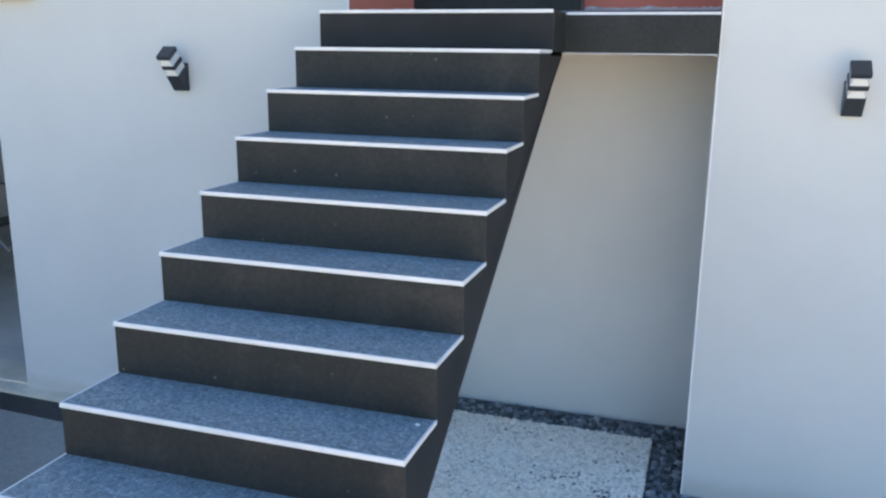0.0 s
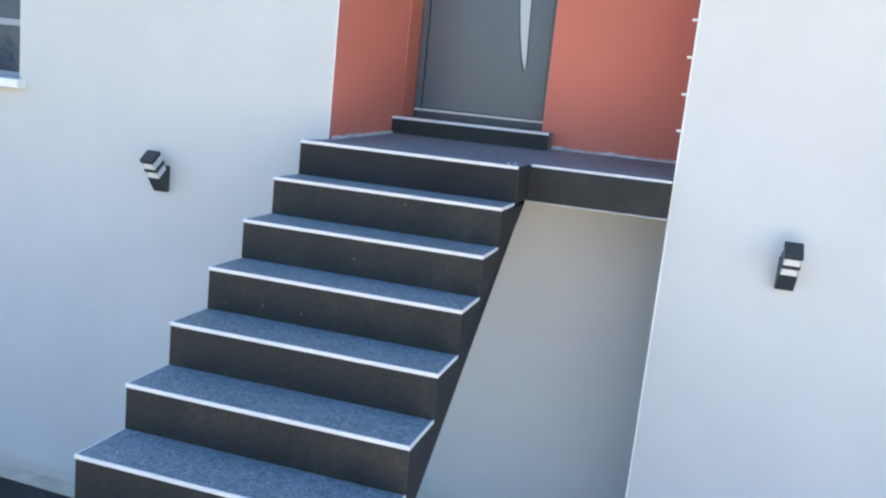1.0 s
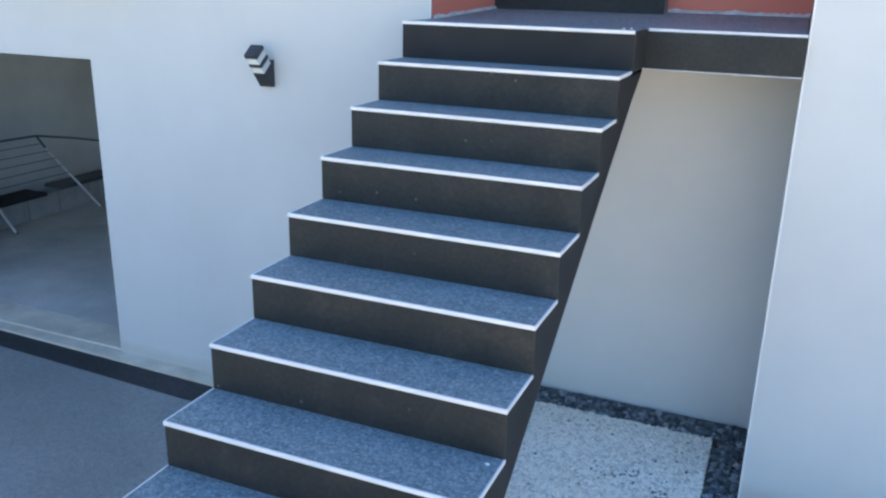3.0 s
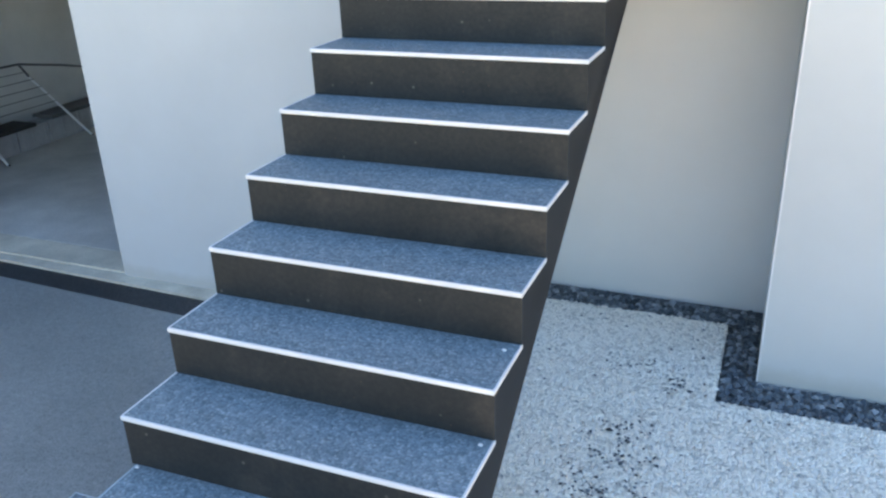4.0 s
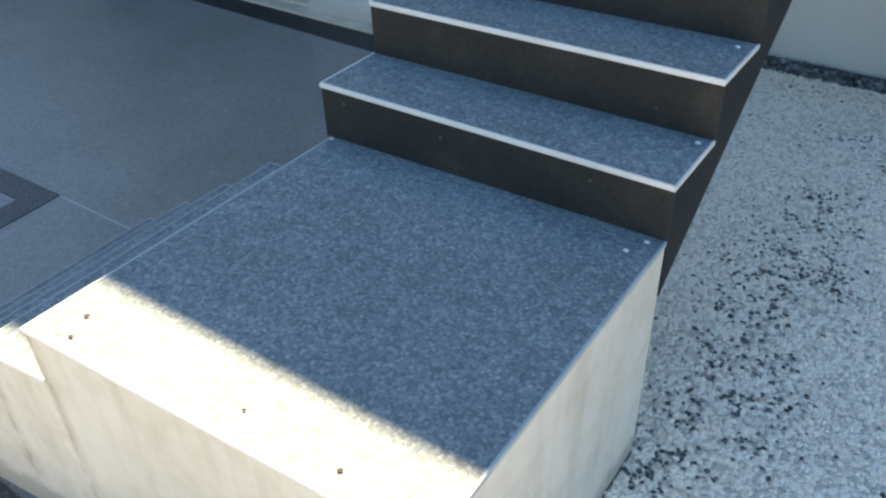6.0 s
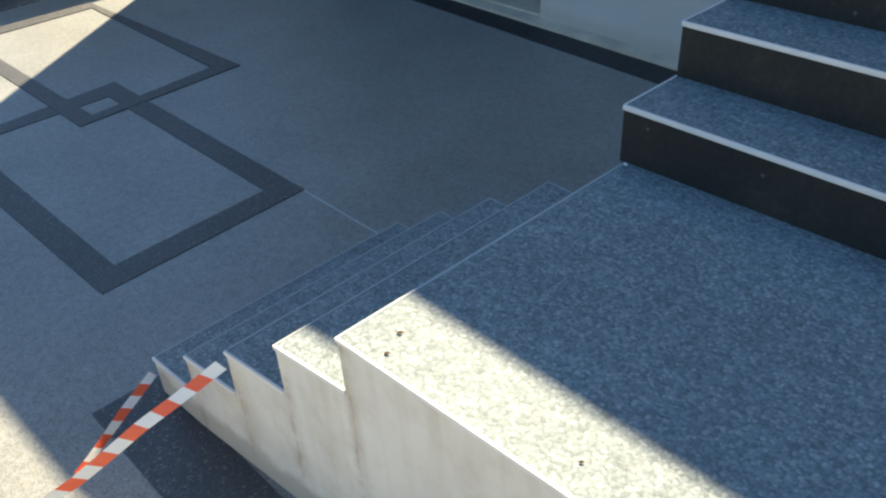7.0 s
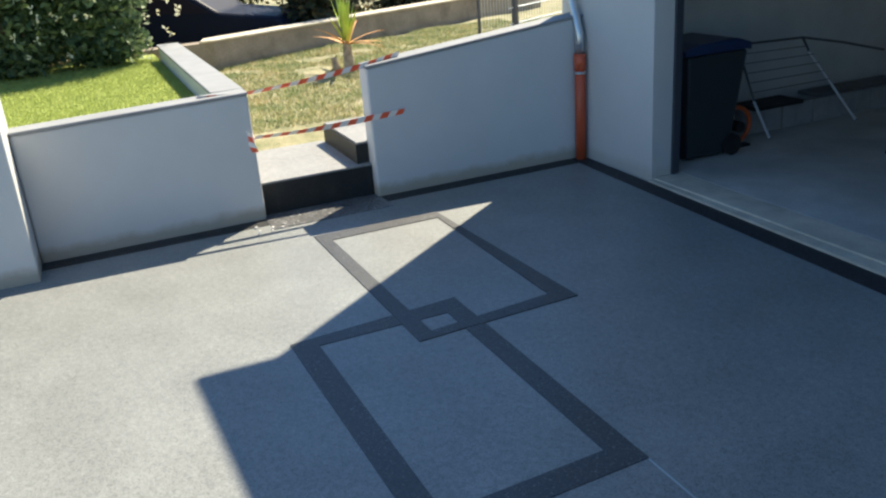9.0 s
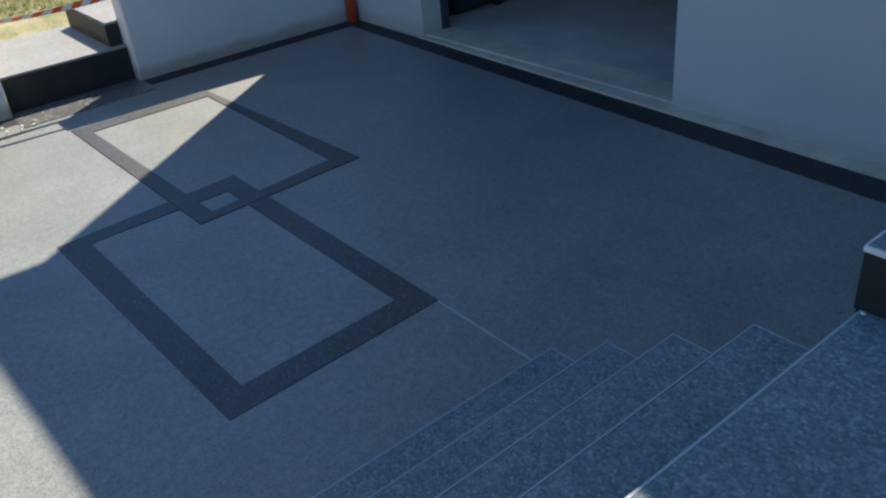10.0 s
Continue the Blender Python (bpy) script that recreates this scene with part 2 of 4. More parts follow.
M_PANE, nt_, b_ = material("window_glass", 0.03)
b_.inputs["Base Color"].default_value = (0.05, 0.065, 0.1, 1)
b_.inputs["Specular IOR Level"].default_value = 0.3
M_SATIN, nt_, b_ = material("satin_door_glass", 0.18)
b_.inputs["Base Color"].default_value = (0.4, 0.45, 0.46, 1)
b_.inputs["Specular IOR Level"].default_value = 0.9


# ---- geometry helpers ----
def box(bm, x0, x1, y0, y1, z0, z1, m=None):
    c = [(x, y, z) for x in (x0, x1) for y in (y0, y1) for z in (z0, z1)]
    v = [bm.verts.new((m @ Vector(p)) if m else p) for p in c]
    for f in ((0, 1, 3, 2), (4, 6, 7, 5), (0, 4, 5, 1), (2, 3, 7, 6), (0, 2, 6, 4), (1, 5, 7, 3)):
        bm.faces.new([v[i] for i in f])
    return v


def bevel(bm, width, segments=2):
    bmesh.ops.bevel(bm, geom=list(bm.edges), offset=width, segments=segments, affect="EDGES", profile=0.5)


def prism(bm, points, axis, a, b):
    """A closed prism: points are pairs in the plane across the axis, run from a to b along it."""
    def at(p, t):
        return {"x": (t, p[0], p[1]), "y": (p[0], t, p[1]), "z": (p[0], p[1], t)}[axis]
    lo = [bm.verts.new(at(p, a)) for p in points]
    hi = [bm.verts.new(at(p, b)) for p in points]
    n = len(points)
    bm.faces.new(lo)
    bm.faces.new(hi[::-1])
    for i in range(n):
        bm.faces.new((lo[i], hi[i], hi[(i + 1) % n], lo[(i + 1) % n]))
    bmesh.ops.recalc_face_normals(bm, faces=bm.faces)


def tube(bm, points, radius, sides=10):
    """A round tube along points; radius: one number or one a point."""
    pts = [Vector(p) for p in points]
    radii = radius if isinstance(radius, (list, tuple)) else [radius] * len(pts)
    rings = []
    up = Vector((0.31, 0.17, 0.93))
    for i, p in enumerate(pts):
        d = (pts[min(i + 1, len(pts) - 1)] - pts[max(i - 1, 0)]).normalized()
        s = d.cross(up if abs(d.dot(up)) < 0.95 else Vector((1, 0, 0))).normalized()
        u = s.cross(d)
        rings.append([bm.verts.new(p + radii[i] * (math.cos(a) * s + math.sin(a) * u)) for a in (2 * math.pi * k / sides for k in range(sides))])
    for r0, r1 in zip(rings, rings[1:]):
        for k in range(sides):
            bm.faces.new((r0[k], r0[(k + 1) % sides], r1[(k + 1) % sides], r1[k]))
    bm.faces.new(rings[0][::-1])
    bm.faces.new(rings[-1])
    bmesh.ops.recalc_face_normals(bm, faces=bm.faces)


def holed_wall(bm, u0, u1, z0, z1, holes, make):
    """A wall slab with square openings through it. make(u, z, side) gives the vertex place on side 0 or 1."""
    us = sorted({u0, u1, *[h[0] for h in holes], *[h[1] for h in holes]})
    zs = sorted({z0, z1, *[h[2] for h in holes], *[h[3] for h in holes]})
    us, zs = [u for u in us if u0 <= u <= u1], [z for z in zs if z0 <= z <= z1]
    verts = {}

    def vert(i, j, s):
        if (i, j, s) not in verts:
            verts[i, j, s] = bm.verts.new(make(us[i], zs[j], s))
        return verts[i, j, s]

    def solid(i, j):
        if not (0 <= i < len(us) - 1 and 0 <= j < len(zs) - 1):
            return False
        u, z = (us[i] + us[i + 1]) / 2, (zs[j] + zs[j + 1]) / 2
        return not any(h[0] < u < h[1] and h[2] < z < h[3] for h in holes)

    for i in range(len(us) - 1):
        for j in range(len(zs) - 1):
            if not solid(i, j):
                continue
            for s in (0, 1):
                bm.faces.new([vert(*c, s) for c in ((i, j), (i + 1, j), (i + 1, j + 1), (i, j + 1))])
            for di, dj, e in ((-1, 0, ((i, j), (i, j + 1))), (1, 0, ((i + 1, j), (i + 1, j + 1))), (0, -1, ((i, j), (i + 1, j))), (0, 1, ((i, j + 1), (i + 1, j + 1)))):
                if not solid(i + di, j + dj):
                    bm.faces.new([vert(*e[0], 0), vert(*e[1], 0), vert(*e[1], 1), vert(*e[0], 1)])
    bmesh.ops.recalc_face_normals(bm, faces=bm.faces)


def mesh_of(name, bm, mat, smooth=False):
    me = bpy.data.meshes.new(name)
    bm.to_mesh(me)
    bm.free()
    me.materials.append(mat)
    if smooth:
        me.shade_smooth()
    return me


def part(name, bm, mat, parent, label="", smooth=False):
    ob = new(name, mesh_of(name, bm, mat, smooth))
    ob.parent = parent
    if parent is not None:
        ob.matrix_parent_inverse = Matrix.Translation(-parent.matrix_basis.translation) if parent.parent is None else Matrix()
    if label:
        ob["label"] = label
    return ob


def thing(name, place, label, category, group="", kind=""):
    ob = new(name)
    ob.location = place
    ob.empty_display_size = 0.1
    return tagged(ob, label, category, group, kind)


def solid(name, bm, mat, label, category, kind="", group="", smooth=False):
    return tagged(new(name, mesh_of(name, bm, mat, smooth)), label, category, group, kind)


def boxed(*dims, edge=0.0, segments=1):
    bm = bmesh.new()
    box(bm, *dims)
    bmesh.ops.recalc_face_normals(bm, faces=bm.faces)
    if edge:
        bevel(bm, edge, segments)
    return bm


def structure(name, bm, mat, label, category):
    return solid(name, bm, mat, label, category, "structure")


# ---- ground and floors ----
FRONT = 4.10          # facade plane
bm = bmesh.new()
N = 110
def terrain(x, y):
    """Level round the house, banked up beyond the garden wall."""
    rise = 0.0
    if x < -8.3:
        d = -8.3 - x
        bank = max(0.0, min(1.0, (y - 0.2) / 2.6))
        near = min(1.0, d / 2.2)
        rise = 0.22 + 0.2 * min(1.0, d / 4.5) + bank * near * 0.12 * max(0.0, 1 - max(0.0, d - 6) / 6)
        rise += 0.05 * noise.noise(Vector((x * 0.9, y * 0.9, 0)))
    return rise - 0.03
xs = [-900, -300, -90, -45, -28, -21] + [-18 + 0.25 * i for i in range(39)] + [-8.35, -8.29, -6, 0, 6, 14, 40, 120, 400, 900]
ys = [-900, -300, -90, -35, -14, -8] + [-5 + 0.3 * i for i in range(52)] + [12, 16, 24, 40, 120, 400, 900]
grid = [[bm.verts.new((x, y, terrain(x, y))) for y in ys] for x in xs]
for i in range(len(xs) - 1):
    for j in range(len(ys) - 1):
        bm.faces.new((grid[i][j], grid[i + 1][j], grid[i + 1][j + 1], grid[i][j + 1]))
M_EARTH, nt_, b_ = material("dry_lawn_earth", 0.95)
p_ = coords(nt_)
c_ = ramp(nt_, noise_tex(nt_, p_, 3.0, 8.0, 0.7), [(0.3, (0.14, 0.16, 0.07)), (0.5, (0.3, 0.285, 0.16)), (0.7, (0.46, 0.41, 0.27))])
nt_.links.new(c_, b_.inputs["Base Color"])
bump(nt_, b_, noise_tex(nt_, p_, 40.0, 5.0), 1.0, 0.03)
structure("ground", bm, M_EARTH, "dry yellow grass lawn sloping up beyond the garden wall", "ground")

structure("courtyard_floor", boxed(-7.96, -0.79, -7.0, 4.059, -0.1, 0.0), M_YARD, "grey fine pebble resin courtyard floor, partly sunlit", "floor")
bm = bmesh.new()
prism(bm, [(-0.785, -7.0), (5.0, -7.0), (5.0, 3.83), (-0.265, 3.83), (-0.265, 4.66), (-1.95, 4.66), (-1.95, 1.70), (-0.785, 1.70)], "z", -0.1, 0.0315)
structure("gravel_floor", bm, M_WHITE, "white marble pebble resin floor beside the stairs", "floor")


def band(name, outer, inner, mat, label, z, lift=0.004):
    """A closed band between two four-cornered outlines, laid as a thin inlay."""
    bm = bmesh.new()
    rows = []
    for pts, zz in ((outer, z + lift), (inner, z + lift), (inner, z - 0.02), (outer, z - 0.02)):
        rows.append([bm.verts.new((x, y, zz)) for x, y in pts])
    for a, b in ((0, 1), (1, 2), (2, 3), (3, 0)):
        for k in range(4):
            bm.faces.new((rows[a][k], rows[a][(k + 1) % 4], rows[b][(k + 1) % 4], rows[b][k]))
    bmesh.ops.recalc_face_normals(bm, faces=bm.faces)
    return structure(name, bm, mat, label, "floor inlay")


band("floor_inlay_1", [(-5.555, 0.545), (-3.62, 0.607), (-3.668, 1.662), (-5.634, 1.634)], [(-5.455, 0.695), (-3.772, 0.735), (-3.808, 1.527), (-5.452, 1.508)], M_DARK, "black pebble rectangle frame set in the courtyard floor", 0.0)
band("floor_inlay_2", [(-7.28, 1.166), (-5.19, 1.215), (-5.235, 2.30), (-7.255, 2.21)], [(-7.12, 1.27), (-5.278, 1.325), (-5.355, 2.158), (-7.115, 2.163)], M_DARK, "black pebble rectangle frame overlapping the other one", 0.0, 0.006)
band("floor_inlay_3", [(-0.025, 0.6), (2.2, 0.6), (2.2, 2.87), (-0.025, 2.825)], [(0.125, 0.75), (2.05, 0.75), (2.05, 2.72), (0.125, 2.68)], M_DARK, "black pebble frame set in the white pebble floor", 0.0315)


def strip(name, x0, x1, y0, y1, z, mat, label, lift=0.004):
    return structure(name, boxed(x0, x1, y0, y1, z - 0.02, z + lift), mat, label, "border")


bm = bmesh.new()
prism(bm, [(-7.95, 3.945), (-1.92, 3.70), (-1.92, 3.93), (-7.95, 4.096)], "z", -0.02, 0.004)
structure("border_1", bm, M_DARK_FINE, "black pebble border along the garage wall", "border")
strip("border_2", -7.95, -7.78, -7.0, 0.928, 0.0, M_DARK_FINE, "black pebble border along the low garden wall")
strip("border_9", -7.95, -7.78, 1.972, 3.93, 0.0, M_DARK_FINE, "black pebble border along the low garden wall")
strip("border_7", -7.95, -7.64, 0.93, 1.97, 0.0, M_PATCH, "black pebble patch before the garden steps, coloured as sunlit", 0.0055)
strip("border_8", -8.05, -7.952, 0.948, 1.953, 0.0, M_PATCH, "black pebble ground between the ends of the garden walls, coloured as sunlit")
strip("border_3", -0.263, 5.0, 3.832, 4.098, 0.008, M_DARK_COARSE, "black pebble border along the house wall")
strip("border_4", -0.263, -0.082, 4.1, 4.66, 0.008, M_DARK_COARSE, "black pebble border beside the recess wall")
strip("border_5", -1.9, -0.082, 4.664, 4.918, 0.008, M_DARK_COARSE, "black pebble border at the back of the recess")
strip("border_6", -3.005, -0.79, 0.283, 0.54, 0.0, M_DARK, "black pebble border in front of the lower steps")
strip("floor_joint", -3.66, -2.95, 1.652, 1.660, 0.0, M_JOINT, "pale joint line in the courtyard floor", 0.003)

# ---- house walls ----
GX0, GX1, GZ = -6.88, -4.27, 2.066
bm = bmesh.new()
LZ_BEAD = 2.41
EAVES = 5.44
DOOR_HOLE = (-1.905, -0.08, -0.2, 4.62)
holed_wall(bm, -8.3, 6.5, -0.2, EAVES, [(GX0, GX1, -0.3, GZ), (-4.605, -3.955, 2.54, 3.65), DOOR_HOLE, (1.05, 2.1, 2.495, 3.65)],
           lambda u, z, s: (u, FRONT + 0.28 * s, z))
structure("wall_front", bm, M_FACADE, "white rendered house front with garage and porch openings", "wall")
structure("wall_west", boxed(-8.3, -8.02, FRONT + 0.282, 12, -0.2, EAVES), M_FACADE, "white rendered end wall of the house", "wall")
structure("wall_east", boxed(6.22, 6.5, FRONT + 0.282, 12, -0.2, EAVES), M_FACADE, "white rendered end wall of the house", "wall")
structure("wall_north", boxed(-8.3, 6.5, 12.002, 12.3, -0.2, EAVES), M_FACADE, "white rendered rear wall of the house", "wall")
# Unseen roof; the eaves line is bent so its shadow edge lands right.
bm = bmesh.new()
prism(bm, [(-8.42, 3.826), (-7.268, 3.885), (-5.788, 3.938), (-4.454, 4.094), (6.6, 4.098), (6.6, 12.4), (-8.42, 12.4)], "z", EAVES + 0.002, EAVES + 0.06)
structure("roof", bm, M_ROOF, "unseen flat roof slab over the house, eaves bent to set the shadow", "roof")
structure("porch_ceiling", boxed(-2.2, 0.1, FRONT + 0.285, 5.3, 4.63, 4.72), M_FACADE, "white rendered ceiling over the porch", "ceiling")
# recess below the landing and the porch above it
structure("wall_recess_back", boxed(-2.1, -0.05, 4.92, 5.1, -0.2, 2.22), M_VOID, "grey-white rendered wall under the landing", "wall")
structure("wall_recess_side", boxed(-0.08, 0.1, FRONT + 0.282, 4.918, -0.2, 2.22), M_FACADE, "white rendered side of the recess", "wall")
structure("wall_recess_west", boxed(-2.15, -1.907, FRONT + 0.282, 4.918, -0.2, 2.22), M_FACADE, "white rendered side of the recess", "wall")
bm = bmesh.new()
holed_wall(bm, -1.781, -0.085, 2.39, 4.62, [(-1.9, -0.892, 2.3, 4.56)], lambda u, z, s: (u, 4.93 + 0.3 * s, z))
structure("wall_porch_back", bm, M_RED, "terracotta red rendered porch wall round the door", "wall")
bm = bmesh.new()
prism(bm, [(-1.901, FRONT + 0.003), (-1.783, 4.90), (-1.783, 5.23), (-2.2, 5.23), (-2.2, FRONT + 0.285), (-1.904, FRONT + 0.285)], "z", 2.39, 4.62)
structure("wall_porch_west", bm, M_RED, "terracotta red rendered porch side wall", "wall")
structure("wall_porch_east", boxed(-0.083, 0.1, FRONT + 0.285, 5.23, 2.39, 4.62), M_RED, "terracotta red rendered porch side wall", "wall")
structure("corner_bead_1", boxed(-0.0835, -0.0745, FRONT - 0.004, FRONT + 0.02, 0.01, 4.61, edge=0.002), M_NOSE, "thin white corner bead on the wall edge", "trim")
structure("corner_bead_2", boxed(-1.9085, -1.9005, FRONT - 0.004, FRONT + 0.002, LZ_BEAD, 4.61, edge=0.0015), M_NOSE, "thin white corner bead on the porch edge", "trim")
structure("corner_bead_3", boxed(-1.787, -1.779, 4.892, 4.904, LZ_BEAD + 0.15, 4.61, edge=0.0015), M_RED, "thin red corner bead beside the door", "trim")
# ---- landing, porch floor, door ----
TREAD_Z = [0.815, 0.983] + [0.975 + 0.1787 * k for k in range(1, 9)]       # platform, then treads up to the landing
for k in (6, 7, 8):
    TREAD_Z[k] += 0.005
NOSE_Y = [0.60] + [1.687 + 0.2637 * k for k in range(9)]
SX0, SX1 = -1.918, -0.787
LZ = TREAD_Z[9]
bm = bmesh.new()
prism(bm, [(SX0, NOSE_Y[9]), (SX1, NOSE_Y[9]), (SX1, 4.085), (-0.086, 4.085), (-0.086, 4.926), (-1.787, 4.926), (-1.897, 4.12), (SX0, 4.096)], "z", LZ - 0.18, LZ - 0.012)
structure("landing", bm, M_SIDE, "dark concrete landing slab before the front door", "landing")
BACK_Z = LZ + 0.052      # the landing falls away from the door
bm = bmesh.new()
prism(bm, [(SX0 + 0.003, NOSE_Y[9] + 0.0042), (SX1 - 0.004, NOSE_Y[9] + 0.0042), (SX1 - 0.004, 4.0852), (-0.09, 4.0852), (-0.09, 4.11), (-1.893, 4.11), (-1.895, 4.097), (SX0 + 0.003, 4.097)], "z", LZ - 0.0115, LZ)
lo = [bm.verts.new((x, y, LZ - 0.0115)) for x, y in ((-1.893, 4.11), (-0.09, 4.11), (-0.09, 4.922), (-1.789, 4.922))]
hi = [bm.verts.new((x, y, z)) for x, y, z in ((-1.893, 4.11, LZ), (-0.09, 4.11, LZ), (-0.09, 4.922, BACK_Z), (-1.789, 4.922, BACK_Z))]
bm.faces.new(lo[::-1])
bm.faces.new(hi)
for a in range(4):
    bm.faces.new((lo[a], lo[(a + 1) % 4], hi[(a + 1) % 4], hi[a]))
structure("landing_floor", bm, M_TREAD, "grey pebble resin floor of the landing", "floor")

stair = thing("staircase", (-1.35, 1.7, 0.0), "black outdoor staircase with grey pebble treads and white nosings", "stairs")
bm = bmesh.new()
prof = [(1.692, 0.634)]
for k in range(1, 9):
    prof += [(NOSE_Y[k] + 0.012, TREAD_Z[k - 1] - 0.012 if k > 1 else 0.80), (NOSE_Y[k] + 0.012, TREAD_Z[k] - 0.018)]
prof += [(NOSE_Y[9] - 0.002, TREAD_Z[8] - 0.018), (NOSE_Y[9] - 0.002, LZ - 0.2), (4.083, LZ - 0.2), (4.083, 2.224)]
prof[1] = (1.699, 0.80)
prof[0] = (1.699, 0.634)
prism(bm, prof, "x", SX0 + 0.004, SX1 - 0.004)
part("flight_body", bm, M_SIDE, stair, "dark painted stair slab")


def bar_profile(x0, x1, y, z, h=0.0145, d=0.008):
    """An edge strip with a rounded front, along x."""
    bm = bmesh.new()
    prism(bm, [(y + d, z - h), (y + 0.002, z - h), (y, z - h + 0.002), (y, z - 0.002), (y + 0.002, z + 0.0012), (y + d, z + 0.0012)], "x", x0, x1)
    return bm


def step_edges(parent, x0, x1, y0, y1, z):
    part("nosing", bar_profile(x0, x1, y0 - 0.004, z), M_NOSE, parent, "white painted nosing strip")
    for name, xx in (("side_trim", x1 - 0.005), ("side_trim", x0 - 0.001)):
        part(name, boxed(xx, xx + 0.006, y0 + 0.0042, y1, z - 0.012, z + 0.0012), M_NOSE, parent, "thin white edge trim")


for k in range(1, 9):
    y0, y1, z = NOSE_Y[k], NOSE_Y[k + 1], TREAD_Z[k]
    tread = part("tread", boxed(SX0 + 0.005, SX1 - 0.005, y0 + 0.0042, y1 + 0.010, z - 0.0175, z), M_TREAD, stair, "grey pebble resin tread")
    step_edges(tread, SX0, SX1, y0, y1 + 0.005, z)
for k in range(1, 10):
    y0, z0, z1 = NOSE_Y[k], TREAD_Z[k - 1], TREAD_Z[k]
    part("riser", boxed(SX0 + 0.002, SX1 - 0.001, y0 + 0.001, y0 + 0.0115, z0 + 0.001 if k > 1 else z0 - 0.013, z1 - 0.0135), M_RISER, stair, "black riser panel")

edge_a = thing("landing_edge", (-1.35, 3.8, LZ), "white nosing strips and black fascia at the landing edge", "edge trim")
part("nosing", bar_profile(SX0, SX1, NOSE_Y[9] - 0.004, LZ), M_NOSE, edge_a)
part("nosing", bar_profile(-0.775, -0.085, 4.081, LZ), M_NOSE, edge_a)
part("fascia", boxed(-0.783, -0.087, 4.073, 4.0845, 2.222, LZ - 0.0115), M_RISER, edge_a)
part("drip_edge", boxed(-0.783, -0.087, 4.071, 4.09, 2.216, 2.2215), M_SEAL, edge_a)
part("cheek", boxed(SX1 - 0.001, SX1 + 0.006, NOSE_Y[9] + 0.001, 4.0725, 2.228, LZ - 0.001), M_RISER, edge_a)

porch_step = thing("porch_step", (-1.31, 4.9, LZ), "black porch step with a white nosing below the door", "step")
PS = 2.552
part("riser", boxed(-1.80, -0.825, 4.79, 4.80, LZ + 0.03, PS - 0.0115), M_RISER, porch_step)
part("tread", boxed(-1.798, -0.827, 4.8005, 5.12, LZ + 0.03, PS), M_TREAD, porch_step)
part("nosing", bar_profile(-1.80, -0.825, 4.786, PS), M_NOSE, porch_step)

door = thing("door_1", (-1.335, 5.16, 2.57), "anthracite front door with a curved satin glass sliver", "door", kind="structure")
part("leaf", boxed(-1.735, -0.94, 5.145, 5.2, 2.6145, 4.53, edge=0.003), M_DOOR, door)
bm = bmesh.new()
for dims in ((-1.778, -1.738, 5.13, 5.21, 2.60, 4.558), (-0.937, -0.894, 5.13, 5.21, 2.60, 4.558), (-1.7375, -0.9375, 5.13, 5.21, 4.533, 4.558)):
    box(bm, *dims)
part("frame", bm, M_DOOR, door)
part("threshold", boxed(-1.778, -0.894, 5.122, 5.21, PS + 0.001, 2.598), M_ANTH, door)
part("threshold_strip", boxed(-1.775, -0.897, 5.117, 5.14, 2.598, 2.612, edge=0.002), M_NOSE, door, "pale aluminium threshold strip")
left_side = [(-1.083 - 0.1 * math.sin(math.pi * (t / 20) ** 0.75 * 0.62), 2.91 + 1.25 * t / 20) for t in range(21)]
right_side = [(-1.076 - 0.018 * math.sin(math.pi * t / 20), 2.91 + 1.25 * t / 20) for t in range(20, 0, -1)]
bm = bmesh.new()
prism(bm, left_side + right_side, "y", 5.139, 5.1445)
part("glass", bm, M_SATIN, door, "curved sliver of satin glass")
bm = bmesh.new()
prism(bm, [(x - 0.009, z - 0.02) for x, z in left_side] + [(x + 0.009, z - 0.02) for x, z in right_side], "y", 5.1415, 5.1448)
part("glass_frame", bm, M_ANTH, door, "thin dark rim round the glass")

def upstand(name, a, b, inward, seed):
    """A hand-laid mortar upstand with an uneven, lumpy top, from a to b along a wall foot."""
    a, b, inward = Vector(a), Vector(b), Vector(inward)
    n = max(8, int((b - a).length / 0.018))
    bm = bmesh.new()
    prev = None
    for i in range(n + 1):
        p = a.lerp(b, i / n)
        p.z += 0.052 * max(0.0, (p.y - 4.11) / 0.812)
        h = 0.015 + 0.013 * noise.noise(Vector((i * 0.23, seed, 0.0))) + 0.008 * noise.noise(Vector((i * 0.9, seed, 3.0)))
        d = 0.014 + 0.007 * noise.noise(Vector((i * 0.4, seed, 6.0)))
        ring = [bm.verts.new(p + inward * w + Vector((0, 0, z))) for w, z in ((0.0, -0.004), (0.0, h), (d * 0.45, h * 0.92), (d, h * 0.35), (d * 1.15, -0.004))]
        if prev:
            for k in range(5):
                bm.faces.new((prev[k], prev[(k + 1) % 5], ring[(k + 1) % 5], ring[k]))
        else:
            bm.faces.new(ring)
        prev = ring
    bm.faces.new(prev[::-1])
    bmesh.ops.recalc_face_normals(bm, faces=bm.faces)
    structure(name, bm, M_SEAL, "pale grey uneven mortar upstand along the porch wall", "trim")


upstand("seal_1", (-1.9, 4.125, LZ), (-1.797, 4.80, LZ), (1, 0, 0), 1.0)
upstand("seal_2", (-0.822, 4.928, LZ), (-0.088, 4.928, LZ), (0, -1, 0), 5.0)

